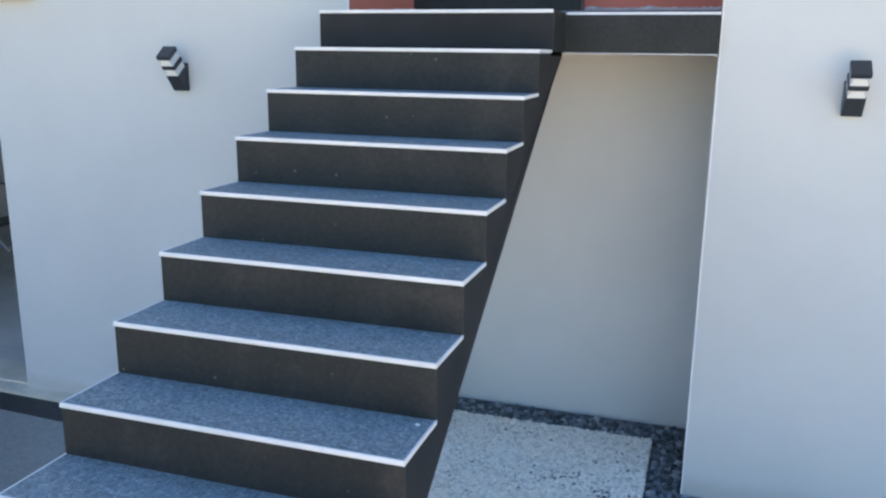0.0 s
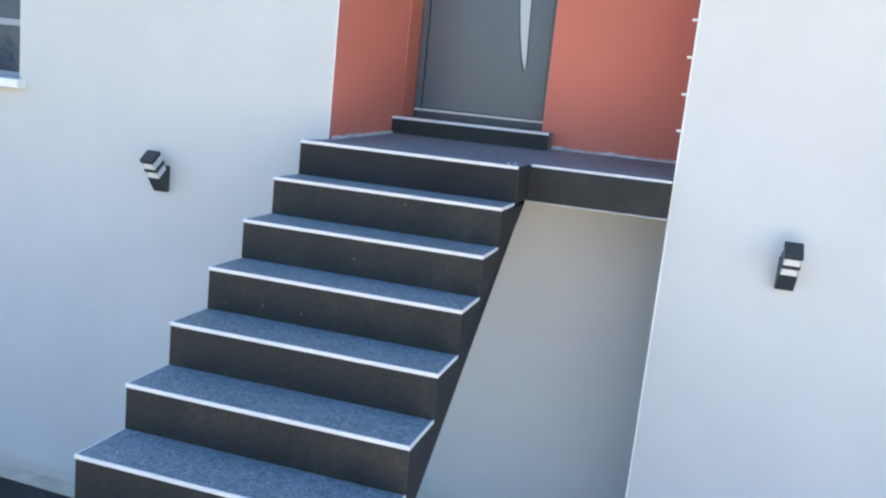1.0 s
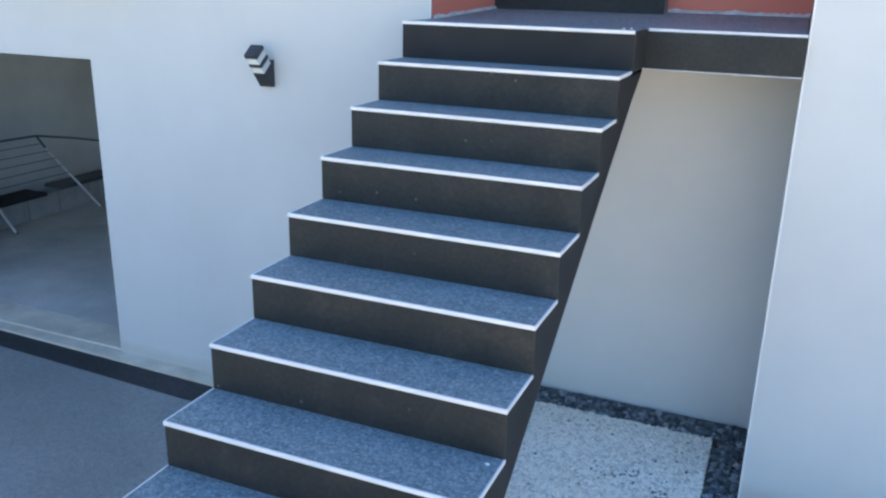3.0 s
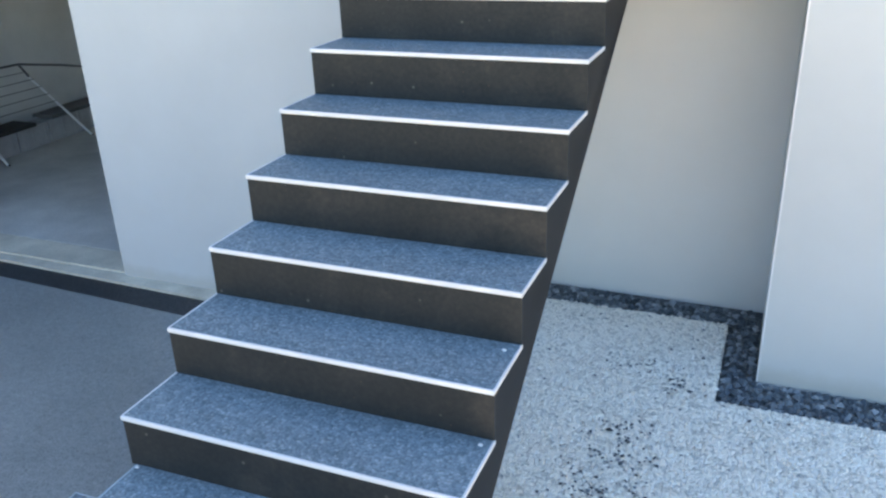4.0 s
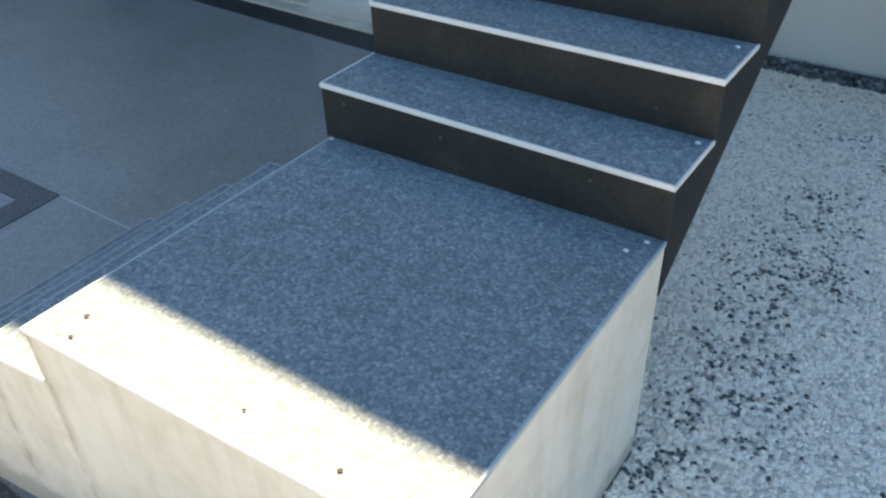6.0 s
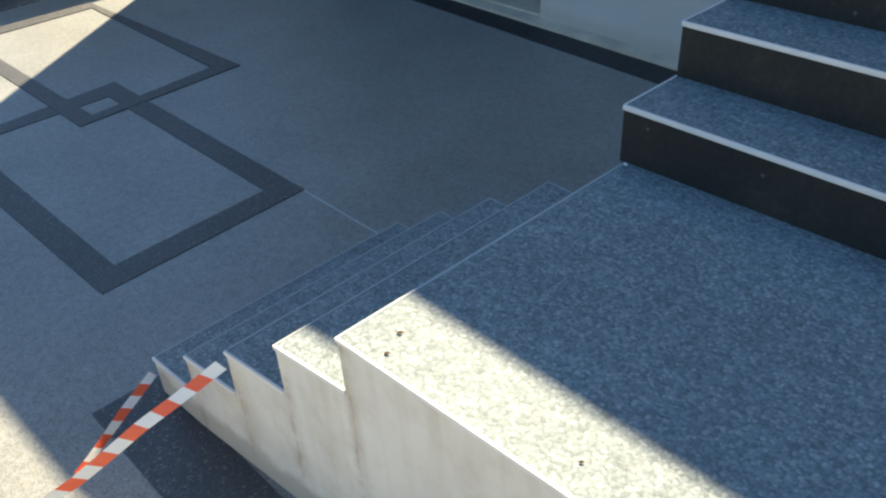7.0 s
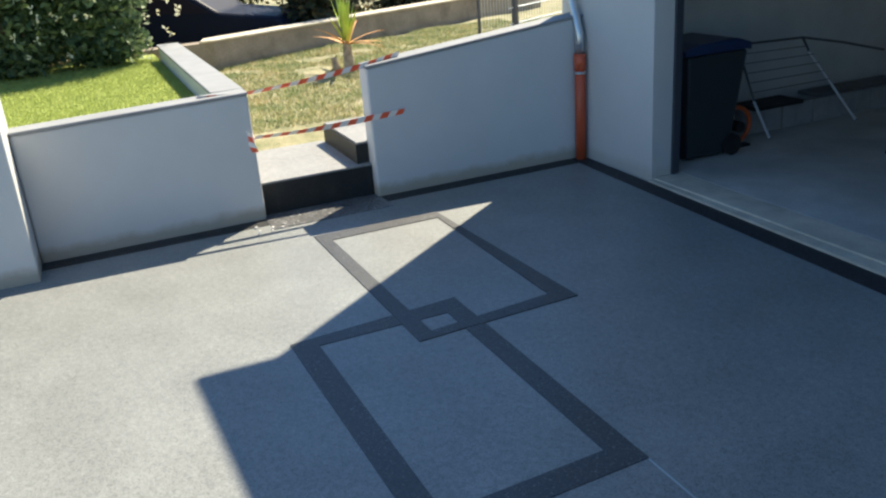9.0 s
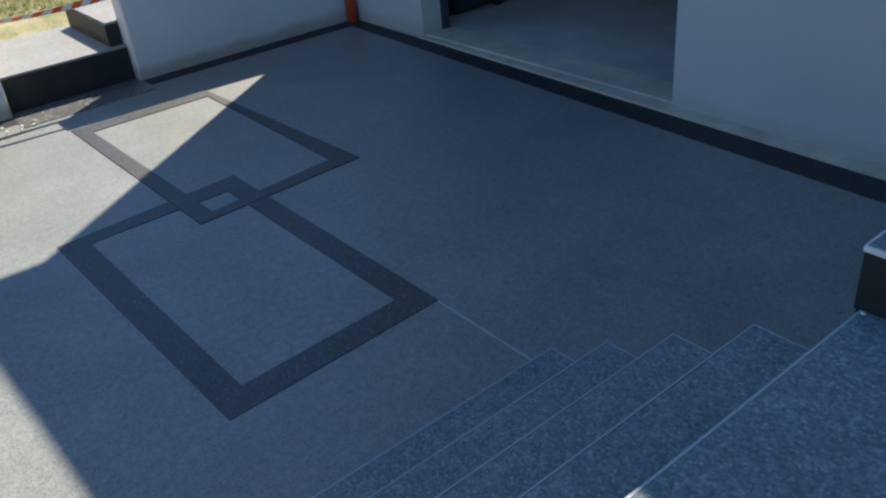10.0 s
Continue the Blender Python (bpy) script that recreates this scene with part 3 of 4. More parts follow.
for k in range(6):
    clip = thing("wall_clip", (-0.09, 4.12, 2.647 + 0.173 * k), "small white clip on the edge of the porch", "clip", "clips on the porch edge")
    part("plate", boxed(-0.102, -0.0805, 4.114, 4.13, 2.641 + 0.173 * k, 2.653 + 0.173 * k, edge=0.003), M_SILL, clip)
    part("pin", boxed(-0.106, -0.1025, 4.116, 4.128, 2.6395 + 0.173 * k, 2.6545 + 0.173 * k), M_SILL, clip)

# ---- lower platform and side steps ----
def settle(bm):
    """The platform has settled a little towards its far outer corner."""
    for v in bm.verts:
        v.co.z += (v.co.y - 0.6) / 1.09 * (-0.011 + 0.016 * (v.co.x + 1.9) / 1.11)
    return bm


low = thing("lower_steps", (-1.8, 1.1, 0.0), "lower platform with pebble steps and raw white rendered ends", "stairs")
EDGE_X = [-1.897, -2.152, -2.407, -2.663, -2.922]
FRONT_Y = [0.598, 0.572, 0.547, 0.522, 0.508]
STEP_Z = [0.815 - 0.163 * k for k in range(5)]
bm = bmesh.new()
prism(bm, [(EDGE_X[0] + 0.004, 0.602), (SX1 - 0.004, 0.645), (SX1 - 0.004, 1.686), (EDGE_X[0] + 0.004, 1.686)], "z", -0.15, 0.8)
part("platform_block", bm, M_CUT, low, "raw white rendered block with run-down stains")
bm = bmesh.new()
prism(bm, [(EDGE_X[0] + 0.007, 0.606), (SX1 - 0.008, 0.65), (SX1 - 0.008, 1.697), (EDGE_X[0] + 0.007, 1.697)], "z", 0.801, 0.815)
settle(bm)
part("platform_tread", bm, M_TREAD, low, "grey pebble resin top")
bm = bmesh.new()
prism(bm, [(EDGE_X[0], 0.598), (SX1 - 0.002, 0.641), (SX1 - 0.002, 0.649), (EDGE_X[0], 0.605)], "z", 0.8045, 0.8162)
part("front_trim", bm, M_NOSE, low, "white edge trim")
part("side_trim", settle(boxed(SX1 - 0.0075, SX1 - 0.001, 0.65, 1.686, 0.801, 0.8162)), M_JOINT, low, "thin pale edge trim")
part("side_trim", settle(boxed(EDGE_X[0] - 0.001, EDGE_X[0] + 0.006, 0.607, 1.686, 0.801, 0.8162)), M_JOINT, low, "thin pale edge trim")
def slanted(x0, x1, y0, y1, back, z0, z1):
    """A slab whose front edge runs from y0 to y1; without a back it is a thin strip."""
    bm = bmesh.new()
    prism(bm, [(x0, y0), (x1, y1), (x1, back if back else y1 + 0.0075), (x0, back if back else y0 + 0.0075)], "z", z0, z1)
    return bm


for k in range(1, 5):
    x0, x1, z, yf = EDGE_X[k], EDGE_X[k - 1], STEP_Z[k], FRONT_Y[k]
    yb = 1.655 - 0.008 * k
    yn = FRONT_Y[k - 1]
    bm = bmesh.new()
    prism(bm, [(x0 + 0.004, yf + 0.004), (x1 + 0.0035, yn + 0.004), (x1 + 0.0035, yb - 0.004), (x0 + 0.004, yb - 0.004)], "z", -0.15, z - 0.014)
    part("step_block", bm, M_CUT, low, "raw white rendered step end")
    tread = part("tread", slanted(x0 + 0.006, x1 + 0.002, yf + 0.008, yn + 0.008, yb - 0.005, z - 0.0135, z), M_TREAD, low)
    part("front_trim", slanted(x0, x1 + 0.003, yf, yn, None, z - 0.0125, z + 0.0012), M_NOSE, tread, "white edge trim")
    part("side_trim", boxed(x0 - 0.0005, x0 + 0.0045, yf + 0.008, yb, z - 0.0135, z + 0.0012), M_JOINT, tread, "thin pale edge trim")
    part("back_trim", boxed(x0 + 0.006, x1 + 0.002, yb - 0.0045, yb, z - 0.0135, z + 0.0012), M_JOINT, tread, "thin pale edge trim")
for k in range(5):
    x1 = EDGE_X[k]
    zt = STEP_Z[k]
    zb = STEP_Z[k + 1] if k < 4 else 0.0
    part("riser", boxed(x1 - 0.0005, x1 + 0.0035, FRONT_Y[k] + 0.008, 1.64 - 0.008 * k, zb + 0.001, zt - 0.015), M_RISER, low, "black riser panel")

# ---- lamps on the facade ----
def wall_lamp(x, z0):
    half = 0.041
    lamp = thing("wall_lamp", (x, FRONT, z0), "black square wall lamp leaning outwards, with two glass bands", "wall lamp", "wall lamps")
    lean = radians(38)

    def at(along, across):
        """Place in the side plane: along the leaning front edge, then across towards the wall."""
        return (FRONT - 0.035 - along * math.sin(lean) + across * math.cos(lean), z0 + along * math.cos(lean) + across * math.sin(lean))

    def slab(name, pts, mat, w, label="", edge=0.0025):
        bm = bmesh.new()
        prism(bm, pts, "x", x - w, x + w)
        bevel(bm, edge, 1)
        return part(name, bm, mat, lamp, label)

    def layer(name, a0, a1, mat, inset, label=""):
        deep = 0.092
        return slab(name, [at(a0, inset), at(a1, inset), at(a1, deep - inset), at(a0, deep - inset)], mat, half - inset, label)
    reach = (0.035 + 0.1 * math.sin(lean)) / math.cos(lean) - 0.001
    slab("base", [(FRONT - 0.001, z0), (FRONT - 0.035, z0), at(0.1, 0.0), at(0.1, reach)], M_BLACK, half)
    for a0 in (0.101, 0.167):
        band_ = layer("glass_band", a0, a0 + 0.040, M_GLASS, 0.004, "clear frosted glass band")
        bm = bmesh.new()
        (y0, za), (y1, zb) = at(a0 + 0.002, 0.001), at(a0 + 0.036, 0.001)
        (y2, zc), (y3, zd) = at(a0 + 0.002, 0.02), at(a0 + 0.036, 0.02)
        v = [bm.verts.new(p) for p in ((x - 0.036, y0, za), (x + 0.036, y0, za), (x + 0.024, y1, zb), (x - 0.024, y1, zb), (x - 0.036, y2, zc), (x + 0.036, y2, zc), (x + 0.024, y3, zd), (x - 0.024, y3, zd))]
        for f in ((0, 1, 2, 3), (7, 6, 5, 4), (0, 4, 5, 1), (1, 5, 6, 2), (2, 6, 7, 3), (3, 7, 4, 0)):
            bm.faces.new([v[i] for i in f])
        bmesh.ops.recalc_face_normals(bm, faces=bm.faces)
        part("reflector", bm, M_SILL, band_, "white reflector behind the glass")
    layer("ring", 0.142, 0.166, M_BLACK, 0.0)
    layer("cap", 0.208, 0.234, M_BLACK, 0.0)
    return lamp


wall_lamp(-2.92, 1.99)
wall_lamp(0.489, 1.964)


# ---- windows ----
def window(name, x0, x1, z0, z1, label):
    w = thing(name, (x0, FRONT, z0), label, "window", kind="structure")
    part("window_sill", boxed(x0 - 0.036, x1 + 0.05, FRONT - 0.075, FRONT + 0.185, z0 - 0.055, z0 - 0.002, edge=0.006, segments=2), M_SILL, w, "white stone sill")
    y = FRONT + 0.19
    bm = bmesh.new()
    f = 0.035
    for dims in ((x0 + 0.001, x0 + f, y, y + 0.06, z0, z1 - 0.001), (x1 - f, x1 - 0.001, y, y + 0.06, z0, z1 - 0.001), (x0 + f, x1 - f, y, y + 0.06, z0, z0 + f), (x0 + f, x1 - f, y, y + 0.06, z1 - f, z1 - 0.001), (x0 + f, x1 - f, y + 0.002, y + 0.058, z0 + 0.32, z0 + 0.36)):
        box(bm, *dims)
    part("window_frame", bm, M_FRAME, w)
    part("pane", boxed(x0 + f, x1 - f, y + 0.025, y + 0.035, z0 + f, z0 + 0.32), M_PANE, w)
    part("pane", boxed(x0 + f, x1 - f, y + 0.025, y + 0.035, z0 + 0.36, z1 - f), M_PANE, w)
    return w


left_window = window("window_1", -4.605, -3.955, 2.54, 3.65, "grey framed window with a pale stone sill and a folded-back shutter")
M_SHUTTER = plain_material("blue_grey_shutter_paint", (0.2, 0.24, 0.31), 0.5, 0.1, 4.0, 120.0, 0.0003)
shutter = part("shutter", boxed(-5.0, -4.67, FRONT - 0.045, FRONT - 0.012, 2.497, 3.66, edge=0.004), M_SHUTTER, left_window, "blue-grey shutter folded back on the wall")
for z in (2.75, 3.4):
    part("hinge", boxed(-4.70, -4.645, FRONT - 0.0115, FRONT - 0.001, z, z + 0.03), M_ANTH, shutter)
window("window_2", 1.05, 2.1, 2.495, 3.65, "grey framed window with a pale stone sill")

# ---- garage ----
structure("garage_threshold", boxed(GX0 + 0.002, GX1 - 0.002, FRONT + 0.019, FRONT + 0.30, -0.1, 0.034, edge=0.004), M_THRESH, "pale smooth concrete threshold of the garage", "threshold")
structure("garage_floor", boxed(-8.0, -2.2, FRONT + 0.301, 9.6, -0.1, 0.035), M_CONCRETE, "bare stained concrete garage floor", "floor")
bm = bmesh.new()
prism(bm, [(-6.88, 4.069), (-1.92, 3.932), (-1.92, FRONT - 0.001), (GX1, FRONT - 0.001), (GX1 - 0.002, FRONT + 0.018), (GX0 + 0.002, FRONT + 0.018), (GX0, FRONT - 0.001)], "z", -0.05, 0.022)
structure("garage_sill", bm, M_THRESH, "pale concrete strip at the foot of the wall", "trim")
structure("garage_wall_west", boxed(-8.018, -7.95, FRONT + 0.282, 9.6, 0.036, 2.4), M_PLASTER, "bare grey plaster garage wall", "wall")
structure("garage_wall_east", boxed(-2.45, -2.35, FRONT + 0.282, 9.6, 0.036, 2.4), M_PLASTER, "bare grey plaster garage wall", "wall")
structure("garage_wall_back", boxed(-8.018, -2.35, 9.6, 9.7, -0.1, 2.4), M_PLASTER, "bare grey plaster garage wall", "wall")
structure("garage_ceiling", boxed(-8.018, -2.35, FRONT + 0.282, 9.7, 2.401, 2.5), M_PLASTER, "bare plaster garage ceiling", "ceiling")
structure("garage_track", boxed(GX0 + 0.004, GX0 + 0.03, FRONT + 0.2, FRONT + 0.27, 0.036, GZ - 0.003), M_ANTH, "dark steel door guide in the garage opening", "trim")
# ---- low garden walls and the gap with steps ----
def low_wall(name, y0, y1, za, zb, label):
    bm = bmesh.new()
    prism(bm, [(y0, -0.2), (y1, -0.2), (y1, zb - 0.012), (y0, za - 0.012)], "x", -8.15, -7.952)
    bevel(bm, 0.022, 3)
    w = structure(name, bm, M_LOW, label, "wall")
    bm = bmesh.new()
    prism(bm, [(y0 - 0.002, za - 0.0125), (y1, zb - 0.0125), (y1, zb + 0.012), (y0 - 0.002, za + 0.012)], "x", -8.165, -7.936)
    bevel(bm, 0.005, 1)
    part("wall_top", bm, M_COPING, w, "pale smoothed mortar top")
    return w


low_wall("garden_wall_1", -0.818, 0.945, 1.02, 1.072, "low white rendered garden wall holding the lawn")
low_wall("garden_wall_2", 1.955, FRONT - 0.002, 1.145, 1.35, "low white rendered garden wall beside the house")
w3 = structure("garden_wall_3", boxed(-12.4, -8.156, 0.70, 0.94, -0.2, 1.055, edge=0.008), M_LOW, "low rendered wall between the lawn and the steps", "wall")
part("wall_top", boxed(-12.41, -8.167, 0.685, 0.955, 1.056, 1.084, edge=0.005), M_COPING, w3, "pale smoothed mortar top")
structure("garden_wall_4", boxed(-8.15, -7.545, -4.5, -0.822, -0.2, 2.1, edge=0.006), M_LOW, "taller white rendered wall beside the courtyard", "wall")
bm = bmesh.new()
prism(bm, [(-2.1, -0.274), (-1.85, -0.245), (-1.85, -2.5), (-2.1, -2.5)], "z", -0.2, 1.6)
bevel(bm, 0.006, 2)
structure("parapet", bm, M_FACADE, "white rendered parapet at the edge of the courtyard", "wall")

gs = thing("garden_steps", (-8.6, 1.5, 0), "two garden steps with pale tops and black risers", "steps")
part("riser", boxed(-8.065, -8.0505, 0.948, 1.952, -0.05, 0.272), M_RISER, gs)
part("tread", boxed(-9.22, -8.052, 0.948, 1.838, 0.273, 0.289), M_PALE, gs)
part("tread", boxed(-8.109, -8.052, 1.8385, 1.952, 0.273, 0.289), M_PALE, gs)
part("base", boxed(-9.22, -8.066, 0.948, 2.55, -0.2, 0.2725), M_CONCRETE, gs)
part("riser", boxed(-9.15, -8.1095, 1.839, 1.853, 0.2735, 0.463), M_RISER, gs)
part("riser", boxed(-8.1195, -8.1095, 1.854, 1.952, 0.2735, 0.463), M_RISER, gs)
for name, z0, z1, mat in (("tread", 0.464, 0.48, M_PALE), ("base", 0.2735, 0.4635, M_CONCRETE)):
    bm = bmesh.new()
    prism(bm, [(-9.15, 1.854), (-8.12, 1.854), (-8.12, 1.952), (-8.156, 1.952), (-8.156, 2.6), (-9.15, 2.6)], "z", z0, z1)
    part(name, bm, mat, gs)

# lawn bed behind the wall
M_LAWN, nt_, b_ = material("green_lawn", 0.9)
p_ = coords(nt_)
c_ = ramp(nt_, noise_tex(nt_, p_, 5.0, 7.0, 0.7), [(0.3, (0.27, 0.34, 0.05)), (0.7, (0.44, 0.5, 0.11))])
nt_.links.new(c_, b_.inputs["Base Color"])
bump(nt_, b_, noise_tex(nt_, p_, 90.0, 4.0), 1.0, 0.02)
structure("lawn_bed", boxed(-13.2, -8.156, -5.0, 0.696, -0.2, 0.89), M_LAWN, "bright green lawn bed behind the low wall", "lawn")


def blades(name, label, count, area, height, ground, mats, width=0.006, lean=0.5, seed=3):
    """Grass: narrow three-cornered blades, many in one mesh."""
    rng = random.Random(seed)
    verts, faces = [], []
    x0, x1, y0, y1 = area
    for _ in range(count):
        x, y = rng.uniform(x0, x1), rng.uniform(y0, y1)
        z = ground(x, y)
        if z is None:
            continue
        h = height * rng.uniform(0.5, 1.3)
        a = rng.uniform(0, 6.283)
        l = rng.uniform(0, lean) * h
        b = a + rng.uniform(1.0, 2.1)
        n = len(verts)
        verts += [(x - width * math.cos(a), y - width * math.sin(a), z - 0.01), (x + width * math.cos(a), y + width * math.sin(a), z - 0.01), (x + l * math.cos(b), y + l * math.sin(b), z + h)]
        faces.append((n, n + 1, n + 2))
    me = bpy.data.meshes.new(name)
    me.from_pydata(verts, [], faces)
    me.materials.append(mats)
    return tagged(new(name, me), label, "grass", kind="stuff")


def leaf_material(name, stops, rough=0.6, through=0.3, patch=None):
    m, nt, b = material(name, rough)
    g = nt.nodes.new("ShaderNodeNewGeometry")
    col = ramp(nt, g.outputs["Random Per Island"], stops)
    if patch:
        col = mix(nt, 1.0, col, ramp(nt, noise_tex(nt, g.outputs["Position"], 2.2, 5.0, 0.65), patch), "MULTIPLY")
    nt.links.new(col, b.inputs["Base Color"])
    b.inputs["Transmission Weight"].default_value = 0.0
    b.inputs["Subsurface Weight"].default_value = 0.0
    tr = nt.nodes.new("ShaderNodeBsdfTranslucent")
    nt.links.new(col, tr.inputs["Color"])
    mx = nt.nodes.new("ShaderNodeMixShader")
    mx.inputs[0].default_value = through
    nt.links.new(b.outputs[0], mx.inputs[1])
    nt.links.new(tr.outputs[0], mx.inputs[2])
    nt.links.new(mx.outputs[0], nt.nodes["Material Output"].inputs[0])
    return m


M_BLADE_DRY = leaf_material("dry_grass_blades", [(0.0, (0.19, 0.23, 0.08)), (0.35, (0.34, 0.36, 0.15)), (0.55, (0.5, 0.46, 0.26)), (1.0, (0.7, 0.64, 0.44))], patch=[(0.36, (0.45, 0.6, 0.38)), (0.5, (0.78, 0.84, 0.7)), (0.66, (1.0, 0.92, 0.84))])
M_BLADE = leaf_material("green_grass_blades", [(0.0, (0.28, 0.34, 0.075)), (1.0, (0.44, 0.5, 0.155))])
def dry_ground(x, y):
    if -9.9 < x and y < 2.62 or (y < 1.0 and x > -12.45):
        return None
    if noise.noise(Vector((x * 1.3, y * 1.3, 4.0))) < -0.32:
        return None
    return terrain(x, y)
blades("dry_grass", "dry yellow grass on the slope", 110000, (-15.5, -8.2, 0.0, 7.5), 0.045, dry_ground, M_BLADE_DRY, 0.008, 1.6)
blades("lawn_grass", "short bright green lawn grass", 45000, (-12.8, -8.17, -1.8, 0.69), 0.022, lambda x, y: 0.89, M_BLADE, 0.006, 0.9, 5)

# ---- downpipe in the corner ----
pipe = thing("downpipe", (-7.9, 4.03, 0.0), "rain pipe, orange-brown plastic below and zinc above", "downpipe")
bm = bmesh.new()
tube(bm, [(-7.89, 4.03, 0.0), (-7.89, 4.03, 1.0)], 0.05, 20)
part("plastic_pipe", bm, M_PVC, pipe, "orange-brown plastic pipe", True)
bm = bmesh.new()
tube(bm, [(-7.89, 4.03, 0.86), (-7.89, 4.03, 1.01)], 0.056, 20)
part("socket", bm, M_PVC, pipe, "", True)
bm = bmesh.new()
tube(bm, [(-7.89, 4.03, 0.825), (-7.89, 4.03, 0.845)], 0.058, 20)
part("pipe_clamp", bm, M_ZINC, pipe, "zinc clamp", True)
bm = bmesh.new()
tube(bm, [(-7.89, 4.03, 1.0), (-7.89, 4.03, 1.16), (-7.905, 4.03, 1.22), (-7.96, 4.03, 1.36), (-8.02, 4.03, 1.48), (-8.035, 4.03, 1.55), (-8.035, 4.03, 4.6)], 0.042, 20)
part("zinc_pipe", bm, M_ZINC, pipe, "grey zinc pipe", True)

# ---- barrier tapes ----
def tape(label, points, width=0.07, pitch=0.16):
    """A red and white ribbon that sags and twists between points; each stripe is a piece of its own."""
    root = thing("barrier_tape", points[0], label, "barrier tape", "barrier tapes")
    pts = [Vector(p) for p in points]
    length = sum((b - a).length for a, b in zip(pts, pts[1:]))
    count = max(4, int(round(length / (pitch / 2))))

    def at(s):
        d = s * length
        for a, b in zip(pts, pts[1:]):
            l = (b - a).length
            if d <= l + 1e-6:
                return a + (b - a) * (d / l), (b - a).normalized()
            d -= l
        return pts[-1], (pts[-1] - pts[-2]).normalized()
    for i in range(count):
        bm = bmesh.new()
        rows = []
        for j in range(3):
            s = (i + j / 2) / count
            for side in (-1, 1):
                sh = min(1.0, max(0.0, s + side * 0.22 * pitch / length / 2))
                c, d = at(sh)
                twist = 0.5 + 0.35 * math.sin(5 * s + points[0][1])
                up = Vector((0, 0, 1)) - d * d.z
                up.normalize()
                nrm = d.cross(up)
                w = up * math.cos(twist) + nrm * math.sin(twist)
                sag = -0.02 * 4 * sh * (1 - sh) * length
                rows.append(c + Vector((0, 0, sag)) + side * w * width / 2)
        for lift in (0.0, 0.0012):
            vs = [bm.verts.new(r + Vector((lift, -lift, lift))) for r in rows]
            for a in (0, 2):
                bm.faces.new((vs[a], vs[a + 1], vs[a + 3], vs[a + 2]))
        part("red_stripe" if i % 2 else "white_stripe", bm, M_TAPE_R if i % 2 else M_TAPE_W, root)
    return root


tape("red and white barrier tape stretched across the gap at wall height", [(-8.05, 0.55, 1.075), (-8.0, 0.9, 1.085), (-8.0, 1.97, 1.18), (-8.03, 2.3, 1.21)], 0.045, 0.15)
tape("red and white barrier tape across the garden gap, at knee height", [(-7.945, 0.94, 0.71), (-7.943, 1.96, 0.735), (-7.943, 2.27, 0.73)], 0.05, 0.15)
tape("end of red and white barrier tape folded over the wall", [(-7.946, 0.89, 0.78), (-7.944, 0.935, 0.58)], 0.05, 0.15)
tape("red and white barrier tape tied to the lower steps", [(-2.40, 0.535, 0.455), (-2.52, 0.30, 0.31), (-2.595, 0.10, 0.18), (-2.67, -0.09, 0.08)], 0.038, 0.12)
tape("red and white barrier tape tied to the lowest step", [(-2.925, 0.50, 0.10), (-2.80, 0.33, 0.13), (-2.62, 0.11, 0.16)], 0.03, 0.12)

# ---- things in the garage ----
M_BIN = plain_material("grey_bin_plastic", (0.03, 0.035, 0.04), 0.45, 0.1, 4.0, 150.0, 0.0004)
M_LID = plain_material("blue_bin_lid", (0.02, 0.035, 0.1), 0.4, 0.1, 4.0, 150.0, 0.0004)
M_RACK = plain_material("white_coated_tube", (0.75, 0.76, 0.77), 0.35, 0.05, 4.0, 100.0, 0.0)
M_RACK_GREY = plain_material("grey_tube", (0.12, 0.12, 0.125), 0.5, 0.05, 4.0, 100.0, 0.0)
M_ORANGE = plain_material("orange_plastic", (0.6, 0.12, 0.03), 0.4, 0.1, 6.0, 100.0, 0.0)
M_BLOCK = plain_material("pale_concrete_block", (0.42, 0.42, 0.42), 0.85, 0.2, 6.0, 50.0, 0.003)
M_BOARD = plain_material("black_board", (0.02, 0.02, 0.022), 0.6, 0.2, 4.0, 80.0, 0.0005)
binx, biny = -7.27, 4.86
wb = thing("wheeled_bin", (binx, biny, 0.036), "dark grey wheeled rubbish bin with a blue lid", "bin")
bm = bmesh.new()
lo = [(binx - 0.22, biny - 0.24), (binx + 0.22, biny - 0.24), (binx + 0.22, biny + 0.24), (binx - 0.22, biny + 0.24)]
hi = [(binx - 0.29, biny - 0.32), (binx + 0.29, biny - 0.32), (binx + 0.29, biny + 0.34), (binx - 0.29, biny + 0.34)]
r0, r1 = [bm.verts.new((*p, 0.06)) for p in lo], [bm.verts.new((*p, 1.0)) for p in hi]
bm.faces.new(r0[::-1]); bm.faces.new(r1)
for i in range(4):
    bm.faces.new((r0[i], r0[(i + 1) % 4], r1[(i + 1) % 4], r1[i]))
bevel(bm, 0.025, 2)
part("body", bm, M_BIN, wb)
bm = bmesh.new()
prism(bm, [(biny - 0.36, 1.005), (biny + 0.36, 1.005), (biny + 0.36, 1.06), (biny + 0.2, 1.11), (biny - 0.2, 1.10), (biny - 0.36, 1.05)], "x", binx - 0.31, binx + 0.31)
bevel(bm, 0.012, 2)
part("lid", bm, M_LID, wb, "dark blue lid")
for s in (-1, 1):
    bm = bmesh.new()
    tube(bm, [(binx + s * 0.2, biny + 0.25, 0.137), (binx + s * 0.26, biny + 0.25, 0.137)], 0.1, 20)
    part("wheel", bm, M_BOARD, wb)
bm = bmesh.new()
tube(bm, [(binx - 0.25, biny + 0.40, 1.0), (binx + 0.25, biny + 0.40, 1.0)], 0.015, 8)
part("handle", bm, M_BIN, wb)

